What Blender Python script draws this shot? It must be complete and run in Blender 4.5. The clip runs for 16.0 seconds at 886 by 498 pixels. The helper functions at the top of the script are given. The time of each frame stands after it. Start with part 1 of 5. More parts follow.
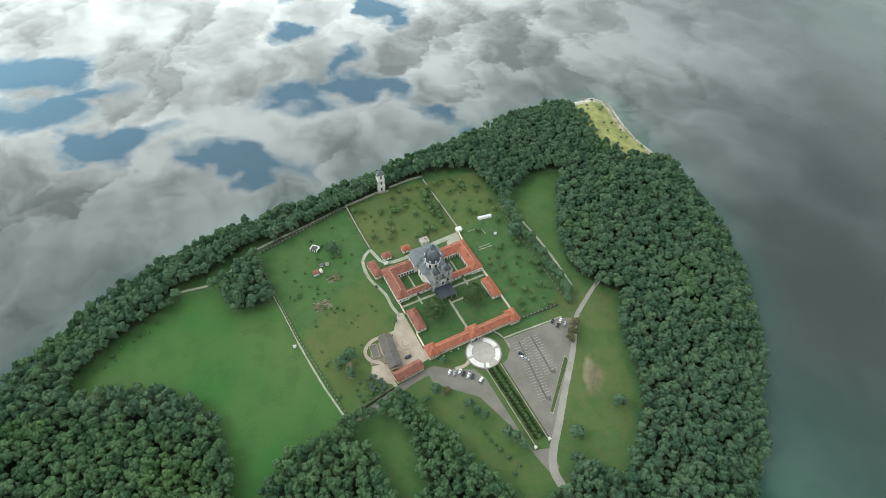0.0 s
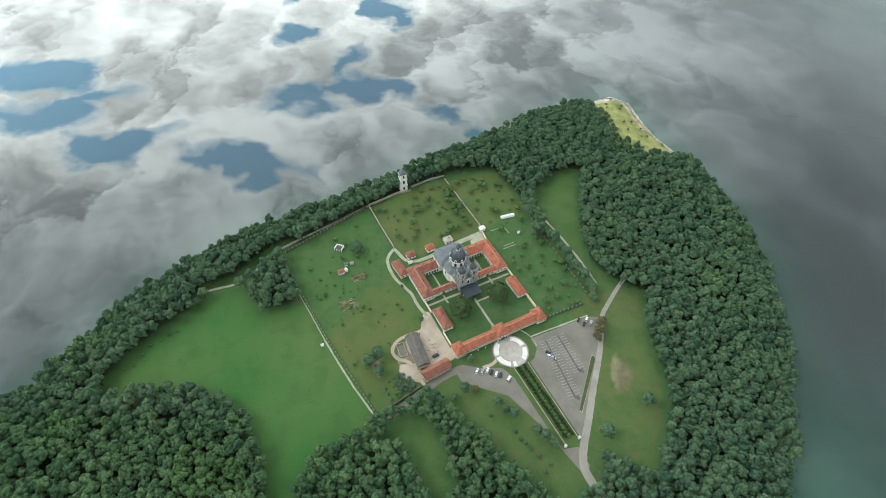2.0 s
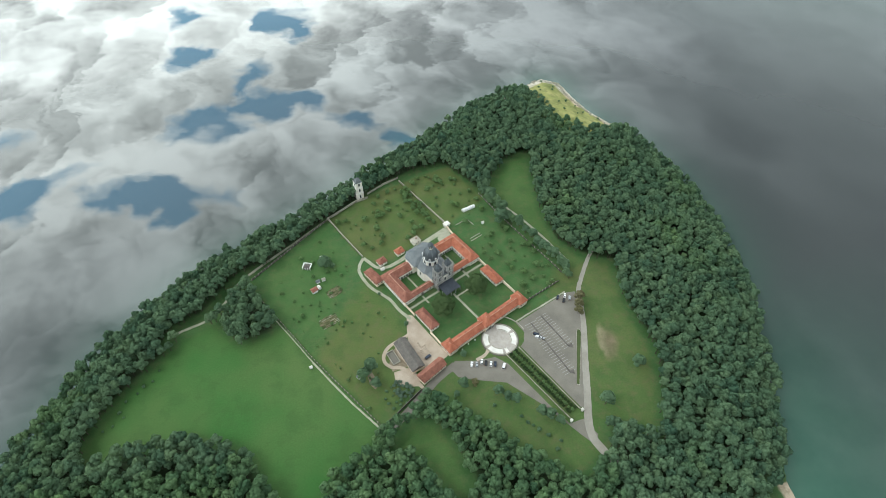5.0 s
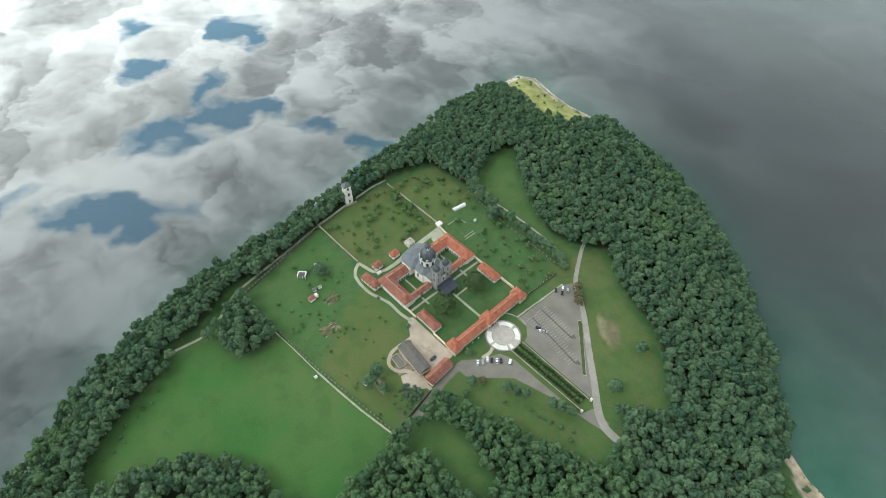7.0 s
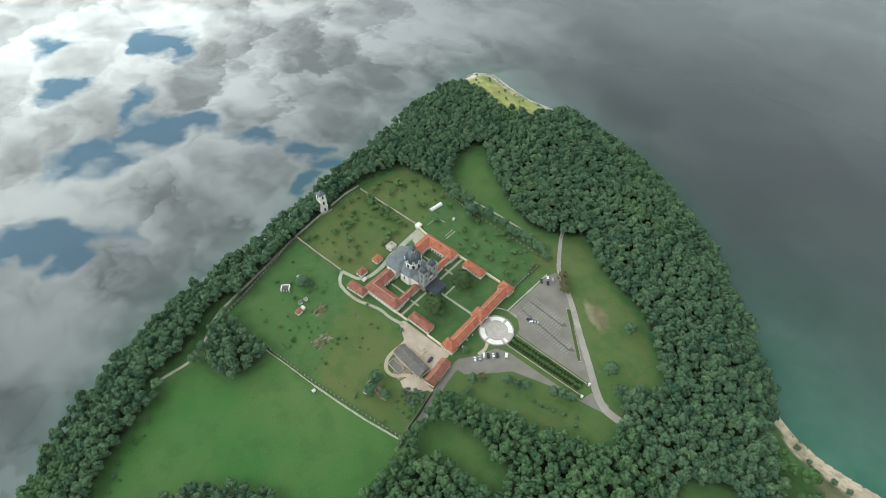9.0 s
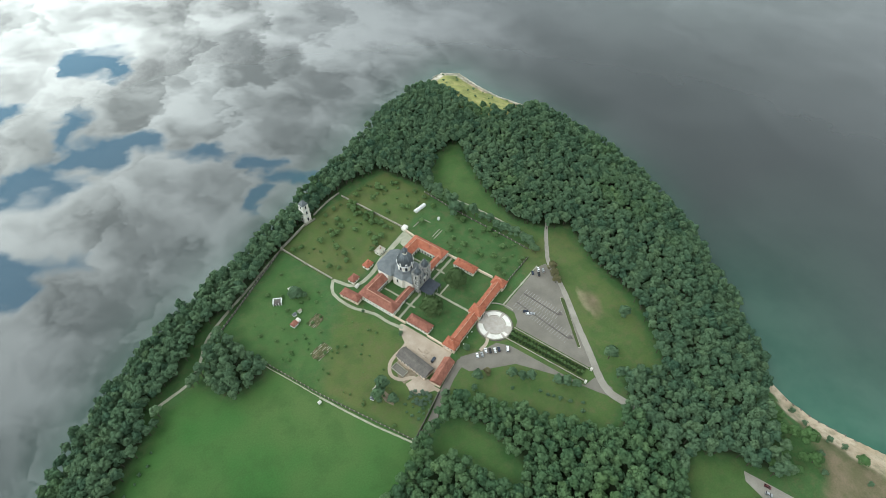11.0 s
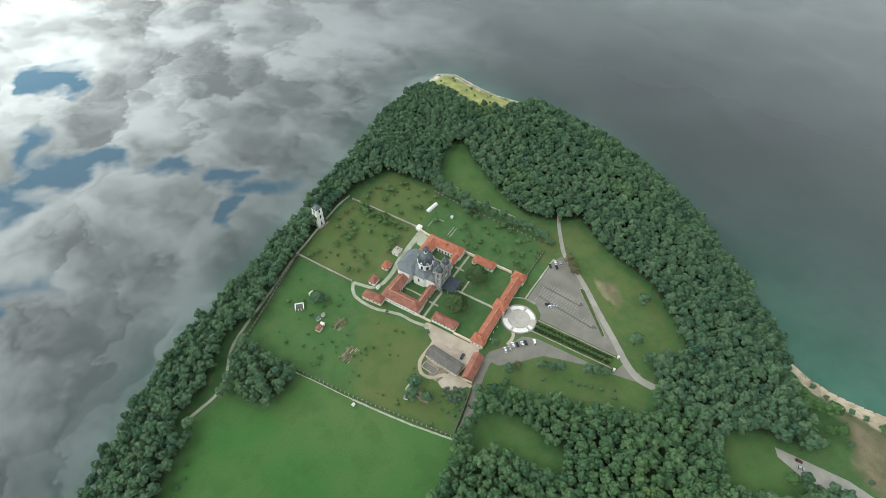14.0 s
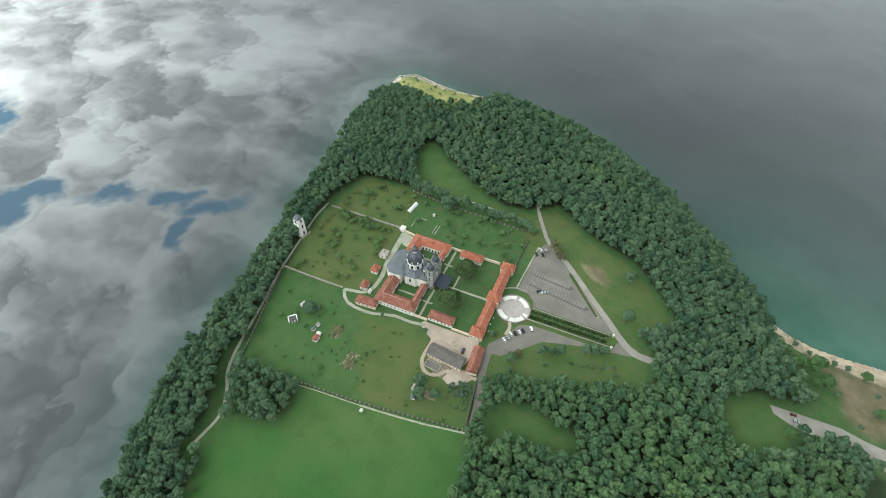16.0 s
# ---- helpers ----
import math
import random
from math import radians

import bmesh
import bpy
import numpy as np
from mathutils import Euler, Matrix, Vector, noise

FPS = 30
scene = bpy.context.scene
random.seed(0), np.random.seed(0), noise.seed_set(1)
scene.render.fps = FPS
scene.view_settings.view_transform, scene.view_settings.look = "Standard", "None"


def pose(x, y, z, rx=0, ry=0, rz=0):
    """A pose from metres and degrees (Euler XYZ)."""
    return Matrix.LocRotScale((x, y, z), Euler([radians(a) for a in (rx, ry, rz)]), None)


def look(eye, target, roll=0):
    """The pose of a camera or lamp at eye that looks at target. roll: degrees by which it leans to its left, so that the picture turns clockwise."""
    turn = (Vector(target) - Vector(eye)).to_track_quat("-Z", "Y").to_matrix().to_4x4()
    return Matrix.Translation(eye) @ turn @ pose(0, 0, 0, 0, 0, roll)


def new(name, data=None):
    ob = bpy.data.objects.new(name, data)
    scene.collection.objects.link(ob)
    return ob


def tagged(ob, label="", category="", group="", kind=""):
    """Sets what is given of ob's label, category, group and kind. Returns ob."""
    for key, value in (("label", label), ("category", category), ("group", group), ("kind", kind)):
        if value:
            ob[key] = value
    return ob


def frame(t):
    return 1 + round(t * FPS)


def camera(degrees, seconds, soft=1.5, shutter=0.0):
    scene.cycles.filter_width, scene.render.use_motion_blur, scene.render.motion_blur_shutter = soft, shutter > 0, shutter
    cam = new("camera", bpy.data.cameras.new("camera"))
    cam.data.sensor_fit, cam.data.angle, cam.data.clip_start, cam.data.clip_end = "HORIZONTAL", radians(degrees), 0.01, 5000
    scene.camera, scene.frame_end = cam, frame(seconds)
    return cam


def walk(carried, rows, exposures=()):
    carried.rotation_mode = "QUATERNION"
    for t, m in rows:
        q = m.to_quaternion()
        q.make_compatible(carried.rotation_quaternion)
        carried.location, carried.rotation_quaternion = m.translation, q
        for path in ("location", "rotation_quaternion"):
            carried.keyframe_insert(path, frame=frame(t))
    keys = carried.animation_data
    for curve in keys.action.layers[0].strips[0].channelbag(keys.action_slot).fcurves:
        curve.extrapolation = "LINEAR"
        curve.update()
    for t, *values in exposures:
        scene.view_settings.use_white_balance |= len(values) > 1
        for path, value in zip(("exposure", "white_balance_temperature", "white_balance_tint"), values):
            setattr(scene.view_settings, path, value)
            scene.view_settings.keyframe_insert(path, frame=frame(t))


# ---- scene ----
cam = camera(77.2, 16.0, 0.5)
PATH = [
    (0, (-1.217, -1.651, 360.85), (-1.168, -0.339, 359.341), 3.2),
    (0.5, (-5.179, -1.8, 360.636), (-5.146, -0.488, 359.127), 3.3),
    (1, (-9.25, -2.332, 360.308), (-9.228, -1.019, 358.799), 3.2),
    (1.5, (-13.449, -2.814, 359.982), (-13.422, -1.501, 358.474), 2.9),
    (2, (-17.743, -3.129, 359.659), (-17.711, -1.815, 358.151), 2.6),
    (2.5, (-21.874, -3.322, 359.277), (-21.828, -2.007, 357.771), 2.3),
    (3, (-26.478, -3.22, 358.819), (-26.409, -1.905, 357.314), 1.9),
    (3.5, (-31.306, -2.986, 358.361), (-31.196, -1.673, 356.856), 1.6),
    (4, (-36.334, -2.42, 357.878), (-36.159, -1.112, 356.375), 1.2),
    (4.5, (-41.874, -1.402, 357.476), (-41.652, -0.101, 355.974), 1.1),
    (4.7, (-44.045, -1.046, 357.427), (-43.804, 0.252, 355.925), 1.1),
    (7, (-67.154, 5.121, 355.291), (-66.785, 6.392, 353.792), 1.2),
    (7.5, (-73.025, 6.734, 355.138), (-72.619, 7.994, 353.639), 1.3),
    (8, (-79.386, 8.847, 354.963), (-78.943, 10.095, 353.464), 1.7),
    (8.5, (-85.74, 11.406, 354.732), (-85.255, 12.639, 353.235), 2.0),
    (9, (-91.736, 13.579, 354.629), (-91.203, 14.795, 353.134), 2.0),
    (11.3, (-117.343, 23.05, 352.793), (-116.67, 24.208, 351.309), 1.9),
    (11.5, (-119.597, 24.032, 352.645), (-118.917, 25.188, 351.161), 2.0),
    (12, (-125.351, 26.618, 351.821), (-124.659, 27.768, 350.339), 2.2),
    (12.5, (-130.991, 28.741, 351.249), (-130.291, 29.89, 349.77), 2.3),
    (13, (-136.169, 30.851, 350.762), (-135.463, 31.999, 349.284), 2.3),
    (13.5, (-141.588, 32.862, 350.409), (-140.871, 34.004, 348.932), 2.3),
    (14, (-146.976, 35.001, 350.01), (-146.232, 36.13, 348.536), 2.0),
    (14.5, (-152.097, 37.304, 349.597), (-151.326, 38.417, 348.124), 1.8),
    (15, (-157.22, 39.776, 349.252), (-156.422, 40.87, 347.781), 1.7),
    (15.5, (-162.466, 42.27, 348.972), (-161.637, 43.344, 347.503), 1.4),
    (16, (-167.646, 44.847, 348.671), (-166.782, 45.897, 347.204), 1.1),
]

EXPOSURE, KELVIN, TINT = 0.65, 5970, 2.0
walk(cam, [(t, look(eye, target, roll)) for t, eye, target, roll in PATH], exposures=[(0, EXPOSURE, KELVIN, TINT), (16, EXPOSURE, KELVIN, TINT)])

# ---- sky, clouds and sun ----
SUN_AZ, SUN_EL = radians(-96), radians(48)     # azimuth from +y towards +x
WATER = -12.0

world = bpy.data.worlds.new("sky")
scene.world = world
world.use_nodes = True
wn, wl = world.node_tree.nodes, world.node_tree.links
wn.clear()


def nd(nodes, kind, **inputs):
    n = nodes.new(kind)
    for k, v in inputs.items():
        n.inputs[k.replace("_", " ")].default_value = v
    return n


def mth(nodes, links, op, a, b=None, clamp=False):
    n = nodes.new("ShaderNodeMath")
    n.operation, n.use_clamp = op, clamp
    for i, s in enumerate((a, b)):
        if s is None:
            continue
        if isinstance(s, (int, float)):
            n.inputs[i].default_value = s
        else:
            links.new(s, n.inputs[i])
    return n.outputs[0]


def mix_rgb(nodes, links, fac, a, b, blend="MIX"):
    n = nodes.new("ShaderNodeMix")
    n.data_type, n.blend_type = "RGBA", blend
    for i, s in ((0, fac), (6, a), (7, b)):
        if isinstance(s, (int, float)):
            n.inputs[i].default_value = s
        elif isinstance(s, tuple):
            n.inputs[i].default_value = (*s, 1)
        else:
            links.new(s, n.inputs[i])
    return n.outputs[2]


def ramp(nodes, links, fac, stops):
    n = nodes.new("ShaderNodeValToRGB")
    while len(n.color_ramp.elements) < len(stops):
        n.color_ramp.elements.new(0.5)
    for e, (p, c) in zip(n.color_ramp.elements, stops):
        e.position, e.color = p, (*c, 1) if isinstance(c, tuple) else (c, c, c, 1)
    links.new(fac, n.inputs[0])
    return n.outputs[0]


def make_sky():
    m = lambda op, a, b=None, clamp=False: mth(wn, wl, op, a, b, clamp)
    blue = wn.new("ShaderNodeTexSky")
    blue.sky_type, blue.sun_disc, blue.sun_elevation, blue.sun_rotation = "NISHITA", False, SUN_EL, SUN_AZ
    tc = wn.new("ShaderNodeTexCoord")
    sep = wn.new("ShaderNodeSeparateXYZ")
    wl.new(tc.outputs["Generated"], sep.inputs[0])
    up = m("MAXIMUM", sep.outputs[2], 0.12)
    px, py = m("DIVIDE", sep.outputs[0], up), m("DIVIDE", sep.outputs[1], up)

    def point(x, y):
        c = wn.new("ShaderNodeCombineXYZ")
        for i, s in enumerate((x, y)):
            if isinstance(s, (int, float)):
                c.inputs[i].default_value = s
            else:
                wl.new(s, c.inputs[i])
        return c.outputs[0]

    def puffs(vec, scale, detail, rough, distort=0.0):
        n = nd(wn, "ShaderNodeTexNoise", Scale=scale, Detail=detail, Roughness=rough, Distortion=distort)
        wl.new(vec, n.inputs["Vector"])
        return n

    # the cloud layer's own plane, torn a little at its edges
    warp = puffs(point(px, py), 5.0, 6.0, 0.62)
    ws = wn.new("ShaderNodeSeparateColor")
    wl.new(warp.outputs["Color"], ws.inputs[0])
    tear = lambda v, w, k: m("ADD", v, m("MULTIPLY", m("SUBTRACT", w, 0.5), k))
    qx, qy = tear(px, ws.outputs[0], 0.26), tear(py, ws.outputs[1], 0.24)

    def spot(x, y, rx, ry, turn=0.0):
        """1 in the middle of a soft oval of the cloud layer, 0 outside."""
        c, s = math.cos(radians(turn)), math.sin(radians(turn))
        dx, dy = m("SUBTRACT", qx, x), m("SUBTRACT", qy, y)
        a = m("ADD", m("MULTIPLY", dx, c / rx), m("MULTIPLY", dy, s / rx))
        b = m("ADD", m("MULTIPLY", dx, -s / ry), m("MULTIPLY", dy, c / ry))
        return m("SUBTRACT", 1.0, m("SQRT", m("ADD", m("MULTIPLY", a, a), m("MULTIPLY", b, b))), True)

    # gaps of blue between the clouds
    gaps = None
    for x, y, rx, ry, turn in ((-1.20, 1.54, 0.15, 0.10, -17), (-1.10, 1.37, 0.14, 0.08, 13), (-0.89, 1.235, 0.11, 0.06, 21), (-0.54, 1.16, 0.16, 0.05, -8),
                               (-0.46, 1.09, 0.045, 0.04, -26), (-0.42, 1.50, 0.11, 0.08, 15), (-0.32, 1.64, 0.13, 0.055, 66), (-0.17, 1.555, 0.115, 0.042, -23),
                               (0.02, 1.42, 0.085, 0.03, -40), (-0.515, 1.885, 0.07, 0.07, 30), (-0.20, 2.085, 0.095, 0.06, -45), (-0.15, 2.02, 0.10, 0.036, -72),
                               (0.145, 1.288, 0.055, 0.03, -51), (-0.54, 2.16, 0.056, 0.07, 13), (0.21, 1.195, 0.065, 0.03, -25), (0.105, 1.145, 0.05, 0.02, 30),
                               (-0.30, 1.54, 0.12, 0.06, 6), (-0.62, 1.17, 0.09, 0.04, 5), (-1.02, 1.46, 0.10, 0.06, 10)):
        s = spot(x, y, rx * 2.2, ry * 2.3, turn)
        gaps = s if gaps is None else m("MAXIMUM", gaps, s)

    def heap(x, y):
        """How thick the layer is: broad masses, round billows on them and fine curls."""
        v = point(m("ADD", m("MULTIPLY", tear(x, ws.outputs[0], 0.20), 0.92), m("MULTIPLY", y, 0.22)), m("MULTIPLY", tear(y, ws.outputs[1], 0.20), 0.74))
        out = m("MULTIPLY", puffs(v, 2.3, 3.0, 0.5, 0.4).outputs[0], 0.95)
        for scale, k in ((4.4, 0.55), (10.5, 0.24)):
            cell = nd(wn, "ShaderNodeTexVoronoi", Scale=scale)
            cell.voronoi_dimensions = "2D"
            wl.new(v, cell.inputs["Vector"])
            out = m("ADD", out, m("MULTIPLY", m("SUBTRACT", 0.5, cell.outputs["Distance"]), k))
        return m("ADD", out, m("MULTIPLY", puffs(v, 7.0, 12.0, 0.72).outputs[0], 0.64))

    def lumps(scale, seed):
        """Overlapping heaps: each bright on its sunny side and grey behind it, with a ragged outline."""
        x = m("ADD", m("ADD", m("MULTIPLY", tear(px, ws.outputs[0], 0.34), 0.92), m("MULTIPLY", py, 0.22)), seed)
        y = m("MULTIPLY", tear(py, ws.outputs[1], 0.34), 0.74)
        cell = nd(wn, "ShaderNodeTexVoronoi", Scale=scale)
        cell.voronoi_dimensions = "2D"
        wl.new(point(x, y), cell.inputs["Vector"])
        mid = wn.new("ShaderNodeSeparateXYZ")
        wl.new(cell.outputs["Position"], mid.inputs[0])
        return m("MULTIPLY", m("ADD", m("MULTIPLY", m("SUBTRACT", x, mid.outputs[0]), -0.75), m("MULTIPLY", m("SUBTRACT", y, mid.outputs[1]), 0.65)), scale)

    thick = heap(px, py)
    lit = m("ADD", m("MULTIPLY", lumps(2.6, 0.0), 0.42), m("ADD", m("MULTIPLY", lumps(5.6, 3.3), 0.34), m("MULTIPLY", lumps(12.0, 7.1), 0.20)))
    open_ = m("SUBTRACT", gaps, m("MULTIPLY", m("SUBTRACT", thick, 0.79), 1.2))
    clear_ = m("MULTIPLY", ramp(wn, wl, open_, [(0.31, 0.0), (0.62, 1.0)]), m("MULTIPLY", gaps, 3.0, True))
    # thin edges let the light through, thick middles are grey
    body = ramp(wn, wl, m("SUBTRACT", thick, m("MULTIPLY", gaps, 0.25)), [(0.56, 0.0), (1.02, 1.0)])
    crease = ramp(wn, wl, puffs(point(tear(px, ws.outputs[1], 0.3), m("MULTIPLY", tear(py, ws.outputs[0], 0.3), 1.15)), 3.4, 5.0, 0.6).outputs[0], [(0.475, 0.0), (0.50, 1.0), (0.525, 0.0)])
    # brightness of the layer: thin and sunlit towards the sun, thick and grey away from it
    glow = m("ADD", spot(-1.0, 1.95, 2.4, 1.7, 6), m("ADD", m("MULTIPLY", spot(-1.2, 0.95, 1.3, 0.9, 0), 0.22), m("MULTIPLY", spot(-0.1, 2.7, 1.2, 0.9, 0), 0.35)), True)
    dull = m("ADD", m("MULTIPLY", spot(1.0, 0.6, 1.5, 1.3, 0), 0.70), m("ADD", m("MULTIPLY", spot(0.75, 2.4, 0.9, 0.8, 0), 0.42), m("MULTIPLY", spot(-0.8, 0.75, 0.6, 0.5, 0), 0.45)))
    rough = m("ADD", 0.16, m("MULTIPLY", m("MULTIPLY", m("SUBTRACT", 1.35, px), 1.0, True), 0.84))
    relief = m("ADD", m("MULTIPLY", m("SUBTRACT", 0.45, body), 0.95), m("ADD", m("MULTIPLY", lit, 0.85), m("MULTIPLY", crease, -0.16)))
    mod = m("ADD", 1.0, m("MULTIPLY", m("MULTIPLY", relief, rough), m("SUBTRACT", 1.08, m("MULTIPLY", glow, 0.55))))
    lum = m("MULTIPLY", m("ADD", 0.85, m("MULTIPLY", m("POWER", glow, 0.85), 3.5)), m("MINIMUM", m("MAXIMUM", mod, 0.42), 1.26))
    lum = m("MULTIPLY", lum, m("SUBTRACT", 1.0, dull))
    tone = mix_rgb(wn, wl, m("MULTIPLY", glow, 1.4, True), (0.96, 0.98, 0.98), (1.0, 0.99, 0.93))
    vm = wn.new("ShaderNodeVectorMath")
    vm.operation = "SCALE"
    wl.new(tone, vm.inputs[0]), wl.new(lum, vm.inputs["Scale"])
    bs = wn.new("ShaderNodeVectorMath")
    bs.operation = "SCALE"
    wl.new(blue.outputs[0], bs.inputs[0])
    bs.inputs["Scale"].default_value = 0.46
    clear = mix_rgb(wn, wl, 1.0, bs.outputs[0], (0.60, 0.96, 0.88), "MULTIPLY")
    out = mix_rgb(wn, wl, m("MULTIPLY", clear_, 0.92), vm.outputs[0], clear)
    bg = wn.new("ShaderNodeBackground")
    wl.new(out, bg.inputs[0])
    wo = wn.new("ShaderNodeOutputWorld")
    wl.new(bg.outputs[0], wo.inputs[0])


make_sky()
sun = new("sun", bpy.data.lights.new("sun", "SUN"))
sun.data.energy, sun.data.angle, sun.data.color = 0.9, radians(24), (1.0, 0.96, 0.9)
sun.matrix_world = look((math.sin(SUN_AZ) * math.cos(SUN_EL) * 900, math.cos(SUN_AZ) * math.cos(SUN_EL) * 900, math.sin(SUN_EL) * 900), (0, 0, 0))


# ---- materials ----
def material(name, rough=0.8, spec=0.3, metal=0.0):
    mat = bpy.data.materials.new(name)
    mat.use_nodes = True
    bsdf = mat.node_tree.nodes["Principled BSDF"]
    bsdf.inputs["Roughness"].default_value, bsdf.inputs["Metallic"].default_value = rough, metal
    bsdf.inputs["Specular IOR Level"].default_value = spec
    return mat, mat.node_tree.nodes, mat.node_tree.links, bsdf


def coords(nodes, links):
    return nodes.new("ShaderNodeTexCoord").outputs["Object"]


def noise_tex(nodes, links, vec, scale, detail=4.0, rough=0.6):
    n = nd(nodes, "ShaderNodeTexNoise", Scale=scale, Detail=detail, Roughness=rough)
    links.new(vec, n.inputs["Vector"])
    return n.outputs[0]


def bump(nodes, links, bsdf, height, dist=0.05, strength=0.6):
    b = nd(nodes, "ShaderNodeBump", Strength=strength, Distance=dist)
    links.new(height, b.inputs["Height"])
    links.new(b.outputs[0], bsdf.inputs["Normal"])


def plain(name, dark, light, rough=0.8, spec=0.3, metal=0.0, scale=0.25, fine=2.5, dist=0.03, per_object=0.0):
    """Two tones mottled at two scales, with fine relief."""
    mat, n, l, b = material(name, rough, spec, metal)
    v = n.new("ShaderNodeNewGeometry").outputs["Position"]
    a, c = noise_tex(n, l, v, scale), noise_tex(n, l, v, fine, 5.0)
    f = mth(n, l, "ADD", mth(n, l, "MULTIPLY", a, 0.6), mth(n, l, "MULTIPLY", c, 0.4))
    f = ramp(n, l, f, [(0.36, 0.0), (0.64, 1.0)])
    col = mix_rgb(n, l, f, dark, light)
    if per_object:
        oi = n.new("ShaderNodeObjectInfo")
        hs = nd(n, "ShaderNodeHueSaturation")
        l.new(mth(n, l, "ADD", 1.0 - per_object, mth(n, l, "MULTIPLY", oi.outputs["Random"], 2 * per_object)), hs.inputs["Value"])
        l.new(col, hs.inputs["Color"])
        col = hs.outputs[0]
    l.new(col, b.inputs["Base Color"])
    bump(n, l, b, c, dist)
    return mat


def water_material():
    mat, n, l, b = material("lake_water", 0.02, 0.5)
    b.inputs["IOR"].default_value = 1.6
    at = n.new("ShaderNodeAttribute")
    at.attribute_name = "shallow"
    v = n.new("ShaderNodeNewGeometry").outputs["Position"]
    murk = noise_tex(n, l, v, 0.006, 4.0)
    deep = mix_rgb(n, l, murk, (0.034, 0.038, 0.040), (0.046, 0.053, 0.052))
    shoal = mix_rgb(n, l, ramp(n, l, noise_tex(n, l, v, 0.02), [(0.4, 0.0), (0.6, 1.0)]), (0.024, 0.096, 0.060), (0.040, 0.118, 0.076))
    col = mix_rgb(n, l, at.outputs["Fac"], deep, shoal)
    l.new(col, b.inputs["Base Color"])
    r = noise_tex(n, l, v, 0.012, 3.0)
    l.new(mth(n, l, "ADD", 0.0, mth(n, l, "MULTIPLY", r, 0.014)), b.inputs["Roughness"])
    ripple = noise_tex(n, l, v, 0.35, 3.0)
    bump(n, l, b, ripple, 0.004, 0.25)
    return mat


def ground_material():
    mat, n, l, b = material("grass_and_soil", 0.9, 0.15)
    v = n.new("ShaderNodeNewGeometry").outputs["Position"]
    at = n.new("ShaderNodeAttribute")
    at.attribute_name = "zone"
    z = n.new("ShaderNodeSeparateColor")
    l.new(at.outputs["Color"], z.inputs[0])
    wide, mid, fine = noise_tex(n, l, v, 0.012, 3.0), noise_tex(n, l, v, 0.07, 5.0), noise_tex(n, l, v, 0.9, 5.0, 0.7)
    lawn = mix_rgb(n, l, ramp(n, l, mid, [(0.35, 0.0), (0.65, 1.0)]), (0.046, 0.102, 0.032), (0.068, 0.124, 0.043))
    olive = mix_rgb(n, l, ramp(n, l, wide, [(0.35, 0.0), (0.65, 1.0)]), (0.070, 0.114, 0.032), (0.104, 0.122, 0.042))
    lush = mix_rgb(n, l, ramp(n, l, wide, [(0.35, 0.0), (0.65, 1.0)]), (0.042, 0.118, 0.028), (0.080, 0.130, 0.041))
    # sun patch on the headland: sunlight put into a brighter yellow grass colour
    sun_patch = mix_rgb(n, l, ramp(n, l, mid, [(0.35, 0.0), (0.65, 1.0)]), (0.20, 0.225, 0.068), (0.34, 0.325, 0.125))
    sand = mix_rgb(n, l, ramp(n, l, mid, [(0.35, 0.0), (0.65, 1.0)]), (0.36, 0.28, 0.19), (0.52, 0.43, 0.32))
    soft = lambda s: ramp(n, l, mth(n, l, "ADD", s, mth(n, l, "MULTIPLY", mth(n, l, "SUBTRACT", mid, 0.5), 0.5)), [(0.25, 0.0), (0.75, 1.0)])
    col = mix_rgb(n, l, soft(z.outputs[1]), lawn, olive)
    col = mix_rgb(n, l, soft(z.outputs[2]), col, lush)
    # the ground of the woods takes a dark green
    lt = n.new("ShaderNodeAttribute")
    lt.attribute_name = "woodland_floor"
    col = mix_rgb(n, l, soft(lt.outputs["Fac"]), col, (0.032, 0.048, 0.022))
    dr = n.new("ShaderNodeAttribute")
    dr.attribute_name = "sun_patch"
    col = mix_rgb(n, l, soft(dr.outputs["Fac"]), col, sun_patch)
    col = mix_rgb(n, l, soft(z.outputs[0]), col, sand)
    er = n.new("ShaderNodeAttribute")
    er.attribute_name = "earth"
    earth = mix_rgb(n, l, ramp(n, l, mid, [(0.35, 0.0), (0.65, 1.0)]), (0.105, 0.105, 0.054), (0.185, 0.146, 0.096))
    col = mix_rgb(n, l, soft(er.outputs["Fac"]), col, earth)
    sh = n.new("ShaderNodeAttribute")
    sh.attribute_name = "shingle"
    pale = mix_rgb(n, l, ramp(n, l, noise_tex(n, l, v, 0.12, 5.0), [(0.4, 0.0), (0.6, 1.0)]), (0.32, 0.28, 0.21), (0.56, 0.52, 0.44))
    col = mix_rgb(n, l, soft(sh.outputs["Fac"]), col, pale)
    patch = ramp(n, l, noise_tex(n, l, v, 0.16, 6.0, 0.65), [(0.48, 0.0), (0.66, 1.0)])
    col = mix_rgb(n, l, mth(n, l, "MULTIPLY", mth(n, l, "MULTIPLY", patch, mth(n, l, "MULTIPLY", mth(n, l, "SUBTRACT", 1.0, lt.outputs["Fac"], True), 0.5)), mth(n, l, "SUBTRACT", 1.0, z.outputs[2], True)), col, (0.115, 0.108, 0.055))
    tuft = ramp(n, l, noise_tex(n, l, v, 0.055, 6.0, 0.6), [(0.50, 0.0), (0.62, 1.0)])
    col = mix_rgb(n, l, mth(n, l, "MULTIPLY", tuft, 0.35), col, (0.040, 0.085, 0.024))
    hs = nd(n, "ShaderNodeHueSaturation")
    l.new(mth(n, l, "ADD", 0.72, mth(n, l, "MULTIPLY", fine, 0.56)), hs.inputs["Value"])
    l.new(col, hs.inputs["Color"])
